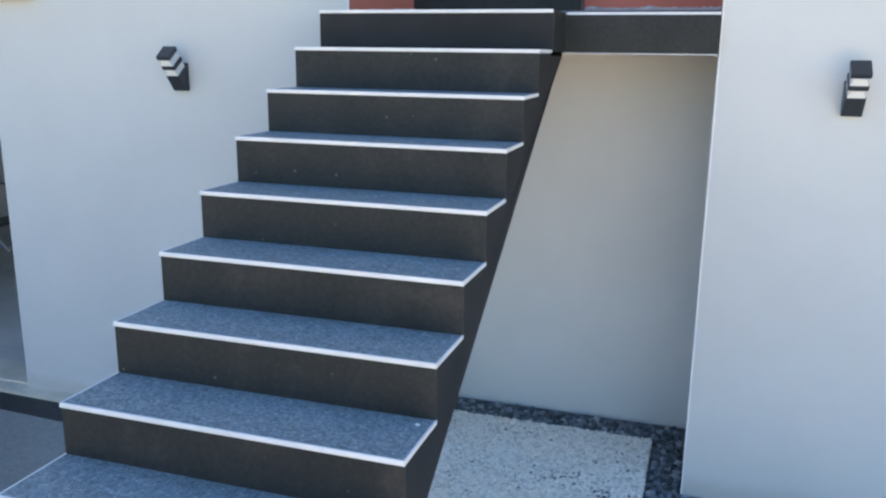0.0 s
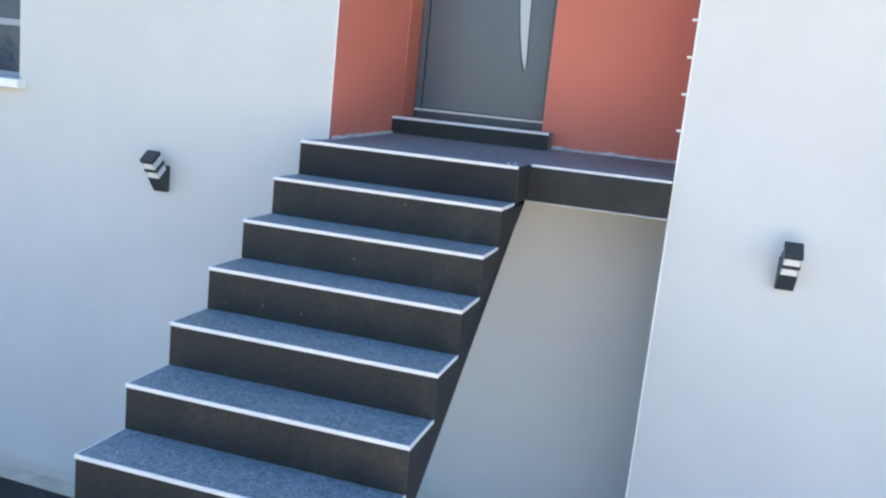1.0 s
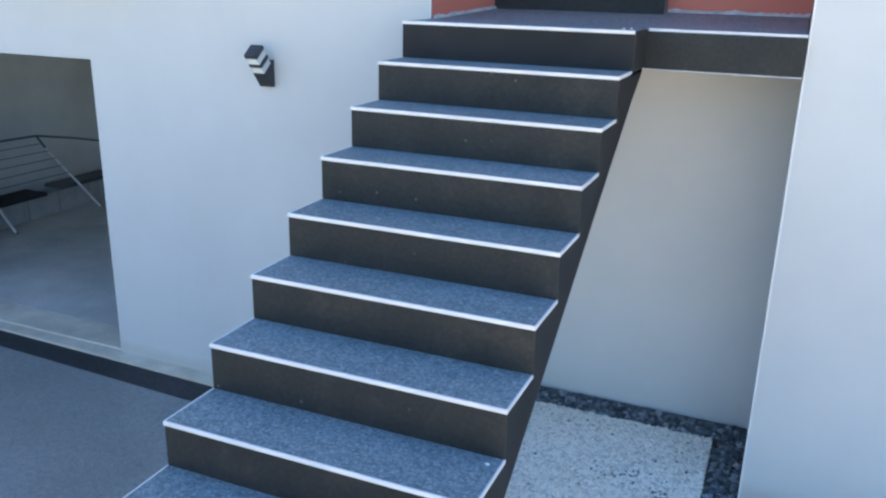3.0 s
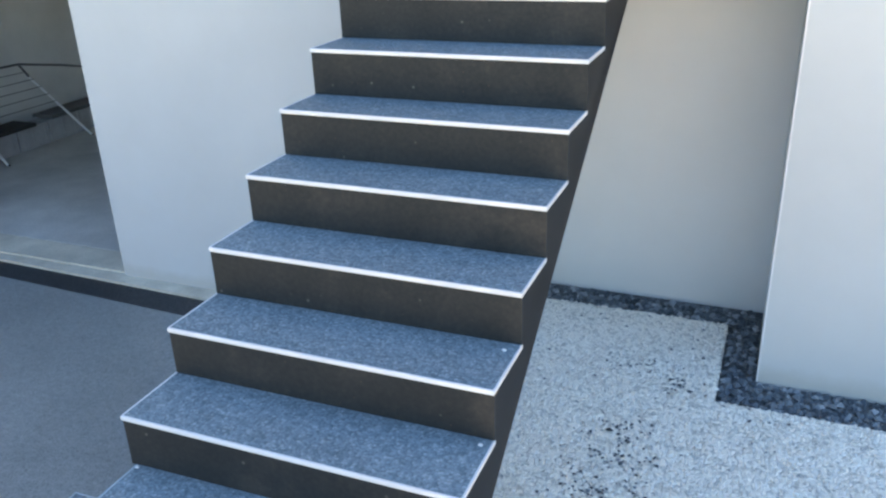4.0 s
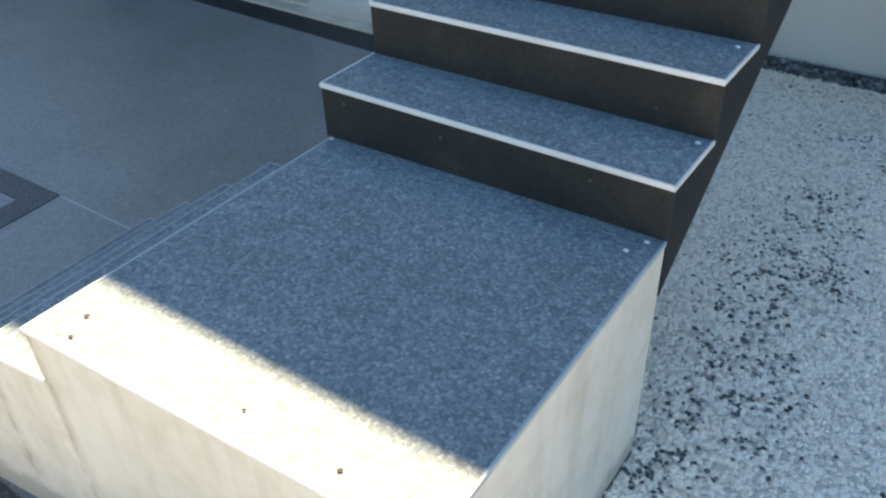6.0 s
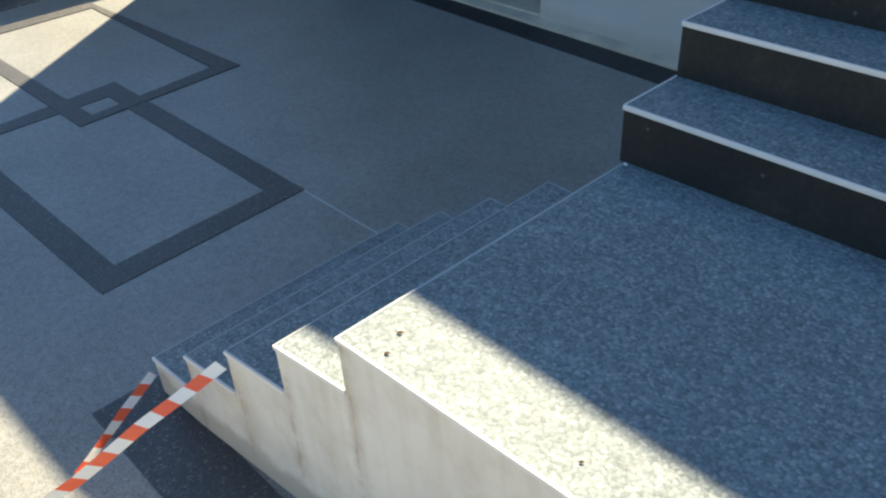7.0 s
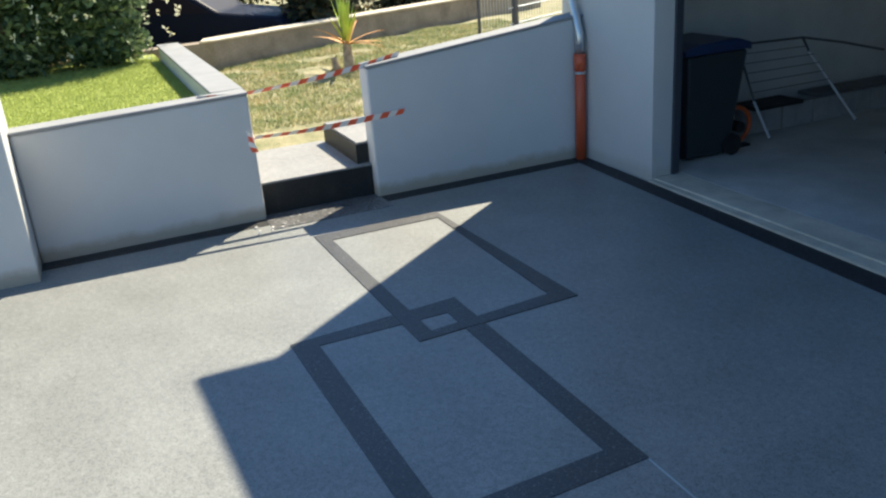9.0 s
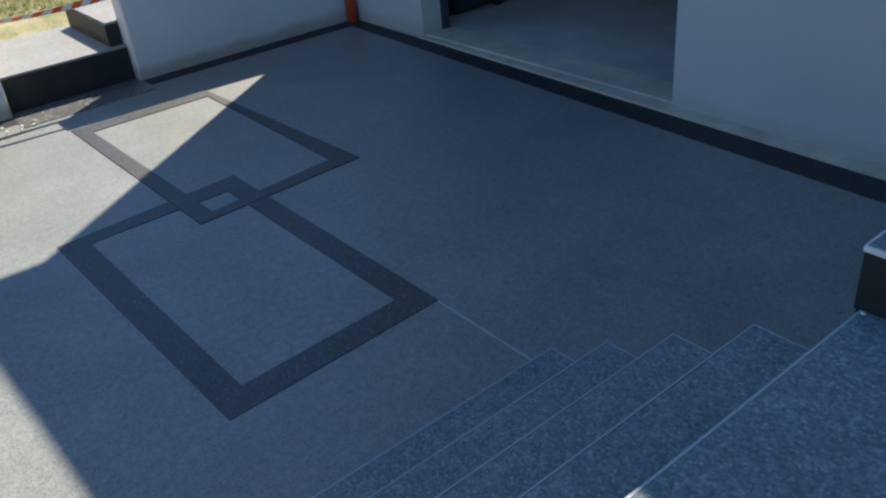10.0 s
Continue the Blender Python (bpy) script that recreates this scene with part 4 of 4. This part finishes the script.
rack = thing("drying_rack", (-7.3, 6.3, 0.036), "folding clothes drying rack with white legs", "drying rack")
A_TOP, A_MID, A_FOOT = Vector((-7.6, 6.48, 0.896)), Vector((-7.59, 6.57, 0.75)), Vector((-7.25, 6.93, 0.046))
B_TOP, B_MID, B_FOOT = Vector((-7.51, 5.56, 0.939)), Vector((-7.305, 5.61, 0.418)), Vector((-7.23, 5.765, 0.046))
bm = bmesh.new()
tube(bm, [B_TOP, A_TOP, Vector((-7.57, 7.0, 0.79)), Vector((-7.52, 7.56, 0.65))], 0.012, 8)
part("top_frame", bm, M_RACK_GREY, rack, "grey tube frame")
for k in range(1, 6):
    bm = bmesh.new()
    tube(bm, [B_TOP.lerp(B_MID, 0.17 * k), A_TOP.lerp(A_FOOT, 0.1 * k)], 0.004, 6)
    part("wire", bm, M_RACK_GREY, rack)
for top, mid, foot in ((A_TOP, A_MID, A_FOOT), (B_TOP, B_MID, B_FOOT)):
    bm = bmesh.new()
    tube(bm, [top, mid], 0.012, 8)
    part("leg_top", bm, M_RACK_GREY, rack)
    bm = bmesh.new()
    tube(bm, [mid, foot], 0.013, 10)
    leg = part("leg", bm, M_RACK, rack, "white coated leg")
    bm = bmesh.new()
    tube(bm, [foot, foot + Vector((0.0, 0.012, -0.01))], 0.015, 10)
    part("foot_cap", bm, M_BOARD, rack)
pole = thing("pole", (-5.8, 6.3, 0.036), "white tube with a dark end lying on the garage floor", "pole")
bm = bmesh.new()
tube(bm, [(-6.13, 6.155, 0.052), (-4.9, 6.57, 0.052)], 0.014, 10)
part("shaft", bm, M_RACK, pole)
bm = bmesh.new()
tube(bm, [(-6.22, 6.125, 0.052), (-6.131, 6.155, 0.052)], 0.016, 10)
part("grip", bm, M_BOARD, pole)
hose = thing("hose_reel", (-7.2, 5.3, 0.036), "orange hose reel standing behind the bin", "hose reel")
bm = bmesh.new()
tube(bm, [(-7.2, 5.3 + 0.17 * math.cos(a), 0.252 + 0.17 * math.sin(a)) for a in (2 * math.pi * k / 24 for k in range(25))], 0.022, 10)
part("hose", bm, M_ORANGE, hose, "coiled orange hose", True)
bm = bmesh.new()
tube(bm, [(-7.3, 5.3, 0.25), (-7.12, 5.3, 0.25)], 0.05, 14)
part("hub", bm, M_BOARD, hose)
part("stand", boxed(-7.24, -7.16, 5.14, 5.46, 0.036, 0.06), M_BOARD, hose)
for k in range(7):
    y = 5.75 + 0.42 * k
    blk = thing("concrete_block", (-7.6, y, 0.036), "pale hollow concrete block lying in a row", "block", "blocks along the garage wall")
    bm = bmesh.new()
    holed_wall(bm, y, y + 0.4, 0.036, 0.27, [(y + 0.05, y + 0.18, 0.08, 0.23), (y + 0.22, y + 0.35, 0.08, 0.23)], lambda u, z, s: (-7.7 + 0.22 * s, u, z))
    part("shell", bm, M_BLOCK, blk)
    part("core", boxed(-7.69, -7.486, y + 0.045, y + 0.355, 0.075, 0.235), M_BLOCK, blk)
tagged(new("board", mesh_of("board", boxed(-7.75, -7.42, 5.76, 6.38, 0.272, 0.31, edge=0.004), M_BOARD)), "black board lying on the concrete blocks", "board")
tagged(new("board", mesh_of("board", boxed(-7.78, -7.5, 6.66, 7.9, 0.272, 0.31, edge=0.004), M_RACK_GREY)), "dark grey board lying on the concrete blocks", "board")

# ---- beyond the garden ----
M_KERB = plain_material("old_concrete_wall", (0.33, 0.28, 0.22), 0.9, 0.35, 2.5, 40.0, 0.004)
bm = bmesh.new()
prism(bm, [(-13.5, -3.0), (-13.9, 1.6), (-17.2, 9.0), (-17.5, 8.9), (-14.2, 1.5), (-13.8, -3.0)], "z", -0.2, 0.88)
far_wall = structure("boundary_wall", bm, M_KERB, "low weathered concrete wall at the far side of the garden", "wall")
bm = bmesh.new()
prism(bm, [(-13.86, 1.4), (-13.86, 1.6), (-17.16, 9.0), (-17.54, 8.9), (-14.24, 1.5)], "z", 0.8805, 0.915)
bevel(bm, 0.01, 1)
part("coping", bm, M_THRESH, far_wall, "pale weathered coping")

M_TRUNK = plain_material("bark", (0.16, 0.11, 0.07), 0.9, 0.3, 8.0, 60.0, 0.006)
M_HEDGE = leaf_material("dark_green_leaves", [(0.0, (0.065, 0.11, 0.05)), (0.6, (0.13, 0.19, 0.085)), (1.0, (0.28, 0.34, 0.15))])


def leafy_bush(name, place, size, count, leaf, label, mat, seed, blossom=0):
    """A shrub: several stems and leaves scattered round their ends, thinner at the outside."""
    rng = random.Random(seed)
    root = thing(name, place, label, "shrub", "shrubs")
    px, py, pz = place
    tips = []
    for k in range(9):
        bm = bmesh.new()
        a, r = rng.uniform(0, 6.283), rng.uniform(0.2, 1.0)
        tip = Vector((px + size[0] * 0.42 * r * math.cos(a), py + size[1] * 0.42 * r * math.sin(a), pz + size[2] * rng.uniform(0.55, 0.92)))
        base = Vector((px + 0.12 * math.cos(a), py + 0.12 * math.sin(a), pz))
        tube(bm, [base, base.lerp(tip, 0.5) + Vector((0.05, 0.03, 0.1)), tip], [0.03, 0.018, 0.006], 6)
        tips += [base.lerp(tip, s) for s in (0.12, 0.25, 0.45, 0.65, 0.85, 1.0)]
        part("stem", bm, M_TRUNK, root)
    verts, faces = [], []
    for _ in range(count):
        c = rng.choice(tips)
        while True:
            d = Vector((rng.gauss(0, 1), rng.gauss(0, 1), rng.gauss(0, 0.9)))
            if d.length < 2.2:
                break
        p = c + Vector((d.x * size[0] * 0.12, d.y * size[1] * 0.12, d.z * size[2] * 0.11))
        if p.z < pz + 0.03:
            continue
        ax = Vector((rng.gauss(0, 1), rng.gauss(0, 1), rng.gauss(0.3, 0.7))).normalized()
        sd = ax.cross(Vector((rng.gauss(0, 1), rng.gauss(0, 1), rng.gauss(0, 1)))).normalized()
        l, w = leaf * rng.uniform(0.6, 1.3), leaf * 0.22 * rng.uniform(0.7, 1.3)
        n = len(verts)
        verts += [p - ax * l * 0.5, p + sd * w, p + ax * l * 0.5, p - sd * w]
        faces.append((n, n + 1, n + 2, n + 3))
    me = bpy.data.meshes.new("foliage")
    me.from_pydata([tuple(v) for v in verts], [], faces)
    me.materials.append(mat)
    ob = new("foliage", me)
    ob.parent = root
    ob.matrix_parent_inverse = Matrix.Translation(-Vector(place))
    if blossom:
        verts, faces = [], []
        for _ in range(blossom):
            a, h = rng.uniform(0, 6.283), rng.uniform(0.12, 0.98)
            rad = math.sqrt(max(0.05, 1 - (h - 0.5) ** 2 * 2.2)) * rng.uniform(0.9, 1.08)
            p = Vector((px + size[0] * 0.56 * rad * math.cos(a), py + size[1] * 0.56 * rad * math.sin(a), pz + size[2] * h))
            for _ in range(5):
                ax = Vector((rng.gauss(0, 1), rng.gauss(0, 1), rng.gauss(0, 1))).normalized()
                sd = ax.orthogonal().normalized()
                n = len(verts)
                verts += [p, p + ax * 0.04 + sd * 0.016, p + ax * 0.055, p + ax * 0.04 - sd * 0.016]
                faces.append((n, n + 1, n + 2, n + 3))
        me = bpy.data.meshes.new("blossom")
        me.from_pydata([tuple(v) for v in verts], [], faces)
        me.materials.append(M_BLOSSOM)
        ob = tagged(new("blossom", me), "scattered cream-white blossoms")
        ob.parent = root
        ob.matrix_parent_inverse = Matrix.Translation(-Vector(place))
    return root


M_BLOSSOM = leaf_material("cream_blossom", [(0.0, (0.75, 0.72, 0.5)), (1.0, (0.88, 0.86, 0.74))])
for k, (x, y, s) in enumerate([(-12.6, 0.1, 1.0), (-12.5, -1.0, 1.1), (-12.7, -2.1, 1.1), (-12.6, -3.2, 1.1), (-13.6, -0.6, 1.2)]):
    leafy_bush("flowering_shrub", (x, y, 0.9), (1.6 * s, 1.7 * s, 1.9 * s), 11000, 0.11, "dark green flowering shrub with small white blossoms", M_HEDGE, 20 + k, 90)
# Shade beyond the wall is put into these darker leaf colours.
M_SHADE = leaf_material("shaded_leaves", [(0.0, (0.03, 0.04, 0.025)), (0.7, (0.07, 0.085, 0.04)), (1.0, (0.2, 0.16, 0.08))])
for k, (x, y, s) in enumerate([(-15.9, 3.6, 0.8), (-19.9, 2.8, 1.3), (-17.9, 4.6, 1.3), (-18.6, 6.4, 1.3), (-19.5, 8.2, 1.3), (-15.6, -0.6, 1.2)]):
    leafy_bush("background_shrub", (x, y, 0.3), (2.2 * s, 2.2 * s, 2.2 * s), 6000, 0.16, "shrub behind the boundary wall, leaves coloured dark as shaded", M_SHADE, 40 + k)

# spiky yucca
yc = thing("yucca", (-12.2, 3.1, 0.4), "young yucca with green and dried orange leaves", "yucca")
bm = bmesh.new()
tube(bm, [(-12.2, 3.1, 0.3), (-12.21, 3.11, 0.6), (-12.2, 3.1, 0.84)], [0.085, 0.075, 0.05], 12)
tube(bm, [(-12.28, 2.98, 0.3), (-12.3, 2.95, 0.5), (-12.31, 2.93, 0.66)], [0.07, 0.06, 0.04], 10)
part("trunk", bm, plain_material("pale_yucca_bark", (0.42, 0.36, 0.28), 0.9, 0.4, 14.0, 50.0, 0.008), yc)
M_YG = plain_material("yucca_green", (0.45, 0.56, 0.08), 0.5, 0.25, 8.0, 40.0, 0.0)
M_YO = plain_material("yucca_dried", (0.7, 0.36, 0.12), 0.7, 0.25, 8.0, 40.0, 0.0)
rng = random.Random(8)
for k in range(42):
    dry = k % 4 == 0
    a, tilt = rng.uniform(0, 6.283), rng.uniform(0.05, 0.6) if not dry else rng.uniform(0.8, 1.5)
    L = rng.uniform(0.5, 0.72)
    bm = bmesh.new()
    d0 = Vector((math.cos(a) * math.sin(tilt), math.sin(a) * math.sin(tilt), math.cos(tilt)))
    sd = Vector((-math.sin(a), math.cos(a), 0))
    nrm = d0.cross(sd)
    prev = None
    for j in range(5):
        s = j / 4
        c = Vector((-12.2, 3.1, 0.82)) + d0 * L * s + Vector((0, 0, -0.16 * s * s * math.sin(tilt)))
        w = 0.038 * (1 - s) ** 0.6 + 0.001
        ring = [bm.verts.new(c + sd * w), bm.verts.new(c + nrm * 0.003), bm.verts.new(c - sd * w), bm.verts.new(c - nrm * 0.003)]
        if prev:
            for i in range(4):
                bm.faces.new((prev[i], prev[(i + 1) % 4], ring[(i + 1) % 4], ring[i]))
        prev = ring
    bmesh.ops.recalc_face_normals(bm, faces=bm.faces)
    part("leaf", bm, M_YO if dry else M_YG, yc, "dried orange leaf" if dry else "")

# wire fence beside the house
fence = thing("wire_fence", (-11.0, 5.0, 0.4), "grey welded wire garden fence with steel posts", "fence")
P0, P1 = Vector((-10.55, 4.3, 0.45)), Vector((-11.7, 6.3, 0.45))
for k, rad in ((0.0, 0.02), (0.36, 0.045), (1.0, 0.022)):
    p = P0.lerp(P1, k)
    bm = bmesh.new()
    tube(bm, [p + Vector((0, 0, -0.3)), p + Vector((0, 0, 1.5))], rad, 10)
    part("post", bm, M_ANTH, fence)
for z in [0.12 + 0.2 * i for i in range(7)]:
    bm = bmesh.new()
    tube(bm, [P0.lerp(P1, 0.3) + Vector((0, 0, z)), P1 + Vector((0, 0, z))], 0.008, 6)
    part("rail_wire", bm, M_ZINC, fence)
for k in range(1, 34):
    p = P0.lerp(P1, k / 34)
    bm = bmesh.new()
    tube(bm, [p + Vector((0, 0, 0.05)), p + Vector((0, 0, 1.4))], 0.0025, 5)
    part("wire", bm, M_ZINC, fence)

# parked car half hidden behind the boundary wall
M_CAR = plain_material("dark_blue_car_paint", (0.012, 0.016, 0.035), 0.5, 0.08, 2.0, 60.0, 0.0)
M_LAMP = plain_material("red_tail_light", (0.5, 0.015, 0.015), 0.2, 0.05, 2.0, 60.0, 0.0)
M_RUBBER = plain_material("tyre_rubber", (0.02, 0.02, 0.02), 0.8, 0.1, 8.0, 60.0, 0.0)
M_CAR.node_tree.nodes["Principled BSDF"].inputs["Specular IOR Level"].default_value = 0.12
M_CAR_GLASS = plain_material("tinted_car_glass", (0.02, 0.018, 0.03), 0.4, 0.1, 2.0, 60.0, 0.0)
M_CAR_GLASS.node_tree.nodes["Principled BSDF"].inputs["Specular IOR Level"].default_value = 0.15
car = thing("parked_car", (-17.6, 1.3, 0.25), "dark blue parked car behind the boundary wall", "car")
CM = pose(-17.0, 1.5, 0.2, 0, 0, 64)
bm = bmesh.new()
prism(bm, [(-2.05, 0.32), (2.1, 0.3), (2.15, 0.62), (2.0, 0.82), (1.0, 0.95), (0.35, 1.42), (-1.2, 1.45), (-1.9, 1.02), (-2.12, 0.95)], "y", -0.86, 0.86)
bevel(bm, 0.07, 3)
bm.transform(CM)
body = part("body", bm, M_CAR, car)
for y in (-0.83, 0.83):
    bm = bmesh.new()
    prism(bm, [(0.85, 0.96), (0.3, 1.34), (-1.1, 1.36), (-1.6, 1.02)], "y", y - 0.04, y + 0.04)
    bm.transform(CM)
    part("side_window", bm, M_CAR_GLASS, car)
    for x in (-1.3, 1.32):
        bm = bmesh.new()
        tube(bm, [(x, y * 0.82, 0.32), (x, y * 1.06, 0.32)], 0.32, 24)
        bm.transform(CM)
        wheel = part("wheel", bm, M_RUBBER, car)
        bm = bmesh.new()
        tube(bm, [(x, y * 1.03, 0.32), (x, y * 1.075, 0.32)], 0.2, 18)
        bm.transform(CM)
        part("rim", bm, M_ZINC, wheel)
    bm = bmesh.new()
    box(bm, -2.14, -1.95, y * 0.72 - 0.12, y * 0.72 + 0.12, 0.74, 0.9, CM)
    part("tail_light", bm, M_LAMP, car)

# ---- loose-looking pebbles of the white floor and its black borders ----
def pebbles(name, label, mat, points, size, seed, flat=0.36):
    """Many small squashed eight-faced stones in one mesh."""
    rs = np.random.RandomState(seed)
    n = len(points)
    base = np.array([(1, 0, 0), (-1, 0, 0), (0, 1, 0), (0, -1, 0), (0, 0, 1), (0, 0, -1)], float)
    tri = np.array([(0, 2, 4), (2, 1, 4), (1, 3, 4), (3, 0, 4), (2, 0, 5), (1, 2, 5), (3, 1, 5), (0, 3, 5)])
    scale = size * rs.uniform(0.62, 1.15, (n, 1, 1)) * rs.uniform(0.7, 1.25, (n, 1, 3)) * np.array([0.7, 0.7, flat])
    v = base[None] * scale
    a, b = rs.uniform(0, 2 * math.pi, n), rs.uniform(-0.6, 0.6, n)
    ca, sa, cb, sb = np.cos(a), np.sin(a), np.cos(b), np.sin(b)
    x, y, z = v[..., 0], v[..., 1], v[..., 2]
    x, z = x * cb[:, None] + z * sb[:, None], -x * sb[:, None] + z * cb[:, None]
    x, y = x * ca[:, None] - y * sa[:, None], x * sa[:, None] + y * ca[:, None]
    co = np.stack([x, y, z], -1) + points[:, None, :]
    me = bpy.data.meshes.new(name)
    me.from_pydata(co.reshape(-1, 3).tolist(), [], (tri[None] + 6 * np.arange(n)[:, None, None]).reshape(-1, 3).tolist())
    me.materials.append(mat)
    return tagged(new(name, me), label, "pebbles", kind="stuff")


def scatter(x0, x1, y0, y1, z, gap, seed):
    rs = np.random.RandomState(seed)
    gx, gy = np.meshgrid(np.arange(x0, x1, gap), np.arange(y0, y1, gap))
    p = np.stack([gx.ravel(), gy.ravel()], -1) + rs.uniform(-0.45, 0.45, (gx.size, 2)) * gap
    p = p[(p[:, 0] > x0) & (p[:, 0] < x1) & (p[:, 1] > y0) & (p[:, 1] < y1)]
    return np.concatenate([p, np.full((len(p), 1), z)], 1)


def stone_material(name, stops, rough):
    m, nt, b = material(name, rough)
    g = nt.nodes.new("ShaderNodeNewGeometry")
    col = ramp(nt, g.outputs["Random Per Island"], stops)
    fine = ramp(nt, noise_tex(nt, g.outputs["Position"], 160.0, 3.0), [(0.3, (0.9, 0.9, 0.9)), (0.7, (1, 1, 1))])
    nt.links.new(mix(nt, 1.0, col, fine, "MULTIPLY"), b.inputs["Base Color"])
    return m


M_STONE_W = stone_material("white_marble_stones", [(0.0, (0.6, 0.565, 0.5)), (0.2, (0.83, 0.78, 0.69)), (0.45, (0.96, 0.9, 0.795)), (1.0, (1.0, 0.945, 0.84))], 0.3)
M_STONE_B = stone_material("black_marble_stones", [(0.0, (0.022, 0.027, 0.036)), (0.6, (0.07, 0.08, 0.096)), (0.9, (0.15, 0.165, 0.18)), (1.0, (0.32, 0.33, 0.34))], 0.3)
M_STONE_C = stone_material("coarse_black_stones", [(0.0, (0.045, 0.055, 0.066)), (0.55, (0.13, 0.15, 0.17)), (0.88, (0.26, 0.28, 0.295)), (1.0, (0.45, 0.46, 0.47))], 0.4)
M_STONE_S = stone_material("stray_dark_stones", [(0.0, (0.04, 0.045, 0.05)), (0.5, (0.1, 0.106, 0.112)), (0.85, (0.2, 0.206, 0.21)), (1.0, (0.42, 0.42, 0.41))], 0.35)
GZ0 = 0.0335
field = np.concatenate([scatter(-0.78, 1.3, 0.4, 3.83, GZ0, 0.0162, 1), scatter(-1.9, -0.265, 3.83, 4.66, GZ0, 0.0162, 2), scatter(-1.9, -0.78, 1.70, 3.83, GZ0, 0.0162, 3)])
inlay = (field[:, 0] > -0.02) & (field[:, 1] > 0.6) & (field[:, 1] < 2.825 + 0.02 * field[:, 0]) & ~((field[:, 0] > 0.125) & (field[:, 1] < 2.68 + 0.02 * field[:, 0]))
# black stones strayed into the white floor in loose drifts beside the stairs
DRIFTS = [(-0.68, 4.05, 0.09, 0.05), (-0.45, 3.93, 0.08, 0.05), (-0.64, 3.4, 0.09, 0.1), (-0.66, 3.22, 0.1, 0.09), (-0.72, 2.98, 0.09, 0.12), (-0.74, 2.74, 0.11, 0.14),
          (-0.55, 2.9, 0.08, 0.1), (-0.7, 2.45, 0.12, 0.16), (-0.6, 2.1, 0.14, 0.2), (-0.72, 1.75, 0.09, 0.22), (-0.42, 2.8, 0.05, 0.05)]
chance = np.full(len(field), 0.007)
for cx, cy, rx, ry in DRIFTS:
    chance = np.maximum(chance, 0.32 * np.exp(-0.5 * (((field[:, 0] - cx) / rx) ** 2 + ((field[:, 1] - cy) / ry) ** 2)))
blot = np.array([noise.noise(Vector((p[0] * 9.0, p[1] * 9.0, 7.0))) for p in field])
chance *= np.clip(0.9 + 1.6 * blot, 0.15, 1.9)
dark = inlay | (np.random.RandomState(9).rand(len(field)) < chance)
pebbles("white_pebbles", "white marble pebbles of the resin floor", M_STONE_W, field[~dark], 0.0245, 11, 0.3)
pebbles("black_pebbles", "black pebbles of the frame in the white floor", M_STONE_B, field[inlay] + np.array([0, 0, 0.0026]), 0.0215, 12, 0.3)
pebbles("stray_pebbles", "dark pebbles strayed into the white floor", M_STONE_S, field[dark & ~inlay] + np.array([0, 0, 0.0026]), 0.0165, 14, 0.3)
edge = np.concatenate([scatter(-0.25, 1.3, 3.845, 4.085, 0.013, 0.033, 4), scatter(-0.25, -0.1, 4.085, 4.66, 0.013, 0.033, 5), scatter(-1.85, -0.1, 4.675, 4.9, 0.013, 0.033, 6)])
pebbles("border_pebbles", "coarse black stones of the wall border", M_STONE_C, edge, 0.043, 13, 0.46)

# ---- leaf litter ----
M_LITTER = plain_material("dry_leaf_litter", (0.09, 0.06, 0.035), 0.8, 0.3, 30.0, 100.0, 0.0)
M_YELLOW = plain_material("yellow_leaf", (0.45, 0.27, 0.06), 0.7, 0.3, 30.0, 100.0, 0.0)
for x, y, z, mat, size in ((-1.80, 0.71, 0.817, M_LITTER, 0.009), (-1.77, 0.645, 0.817, M_LITTER, 0.008), (-1.02, 0.69, 0.817, M_LITTER, 0.008), (-0.56, 1.18, 0.04, M_YELLOW, 0.026), (-1.28, 0.70, 0.817, M_LITTER, 0.006)):
    bm = bmesh.new()
    for side in (0.0, 0.0015):
        vs = [bm.verts.new((x + size * math.cos(a) * (1 if k % 2 else 0.45), y + size * 0.7 * math.sin(a + 0.6), z + side + 0.35 * size * (k == 2))) for k, a in enumerate(2 * math.pi * q / 6 for q in range(6))]
        bm.faces.new(vs)
    solid("fallen_leaf", bm, mat, "small curled dry leaf lying on the resin floor" if mat is M_LITTER else "small yellow dry leaf lying on the white pebbles", "leaf", "", "fallen leaves")

# ---- dabs of sealant at the stair corners ----
for x, y, z in ((-1.885, 1.675, 0.804), (-0.83, 1.66, 0.819), (-0.86, 1.6, 0.819), (-0.83, 2.17, 1.1537), (-0.82, 1.92, 0.983), (-0.86, 3.90, 2.405), (-0.83, 3.93, 2.405)):
    bm = bmesh.new()
    bmesh.ops.create_icosphere(bm, subdivisions=2, radius=0.006)
    for v in bm.verts:
        v.co = Vector((v.co.x * 1.3 + x, v.co.y + y, v.co.z * 0.7 + z + 0.001)) + 0.0015 * noise.noise_vector(v.co * 300)
    solid("sealant_dab", bm, M_NOSE, "small whitish dab of sealant on the tread", "sealant dab", "", "sealant dabs", True)

# ---- broken white chips by the garden gap ----
rng = random.Random(31)
for k in range(7):
    x, y = -7.66 + rng.uniform(-0.1, 0.06), 0.83 + rng.uniform(-0.06, 0.3)
    bm = bmesh.new()
    bmesh.ops.create_icosphere(bm, subdivisions=1, radius=rng.uniform(0.008, 0.02))
    for v in bm.verts:
        v.co = Vector((v.co.x + x, v.co.y * 1.3 + y, v.co.z * 0.6 + 0.012)) + 0.004 * noise.noise_vector(v.co * 90 + Vector((k, 0, 0)))
    solid("stone_chip", bm, M_SILL, "small white stone chip lying on the courtyard floor", "stone chip", "", "stone chips")
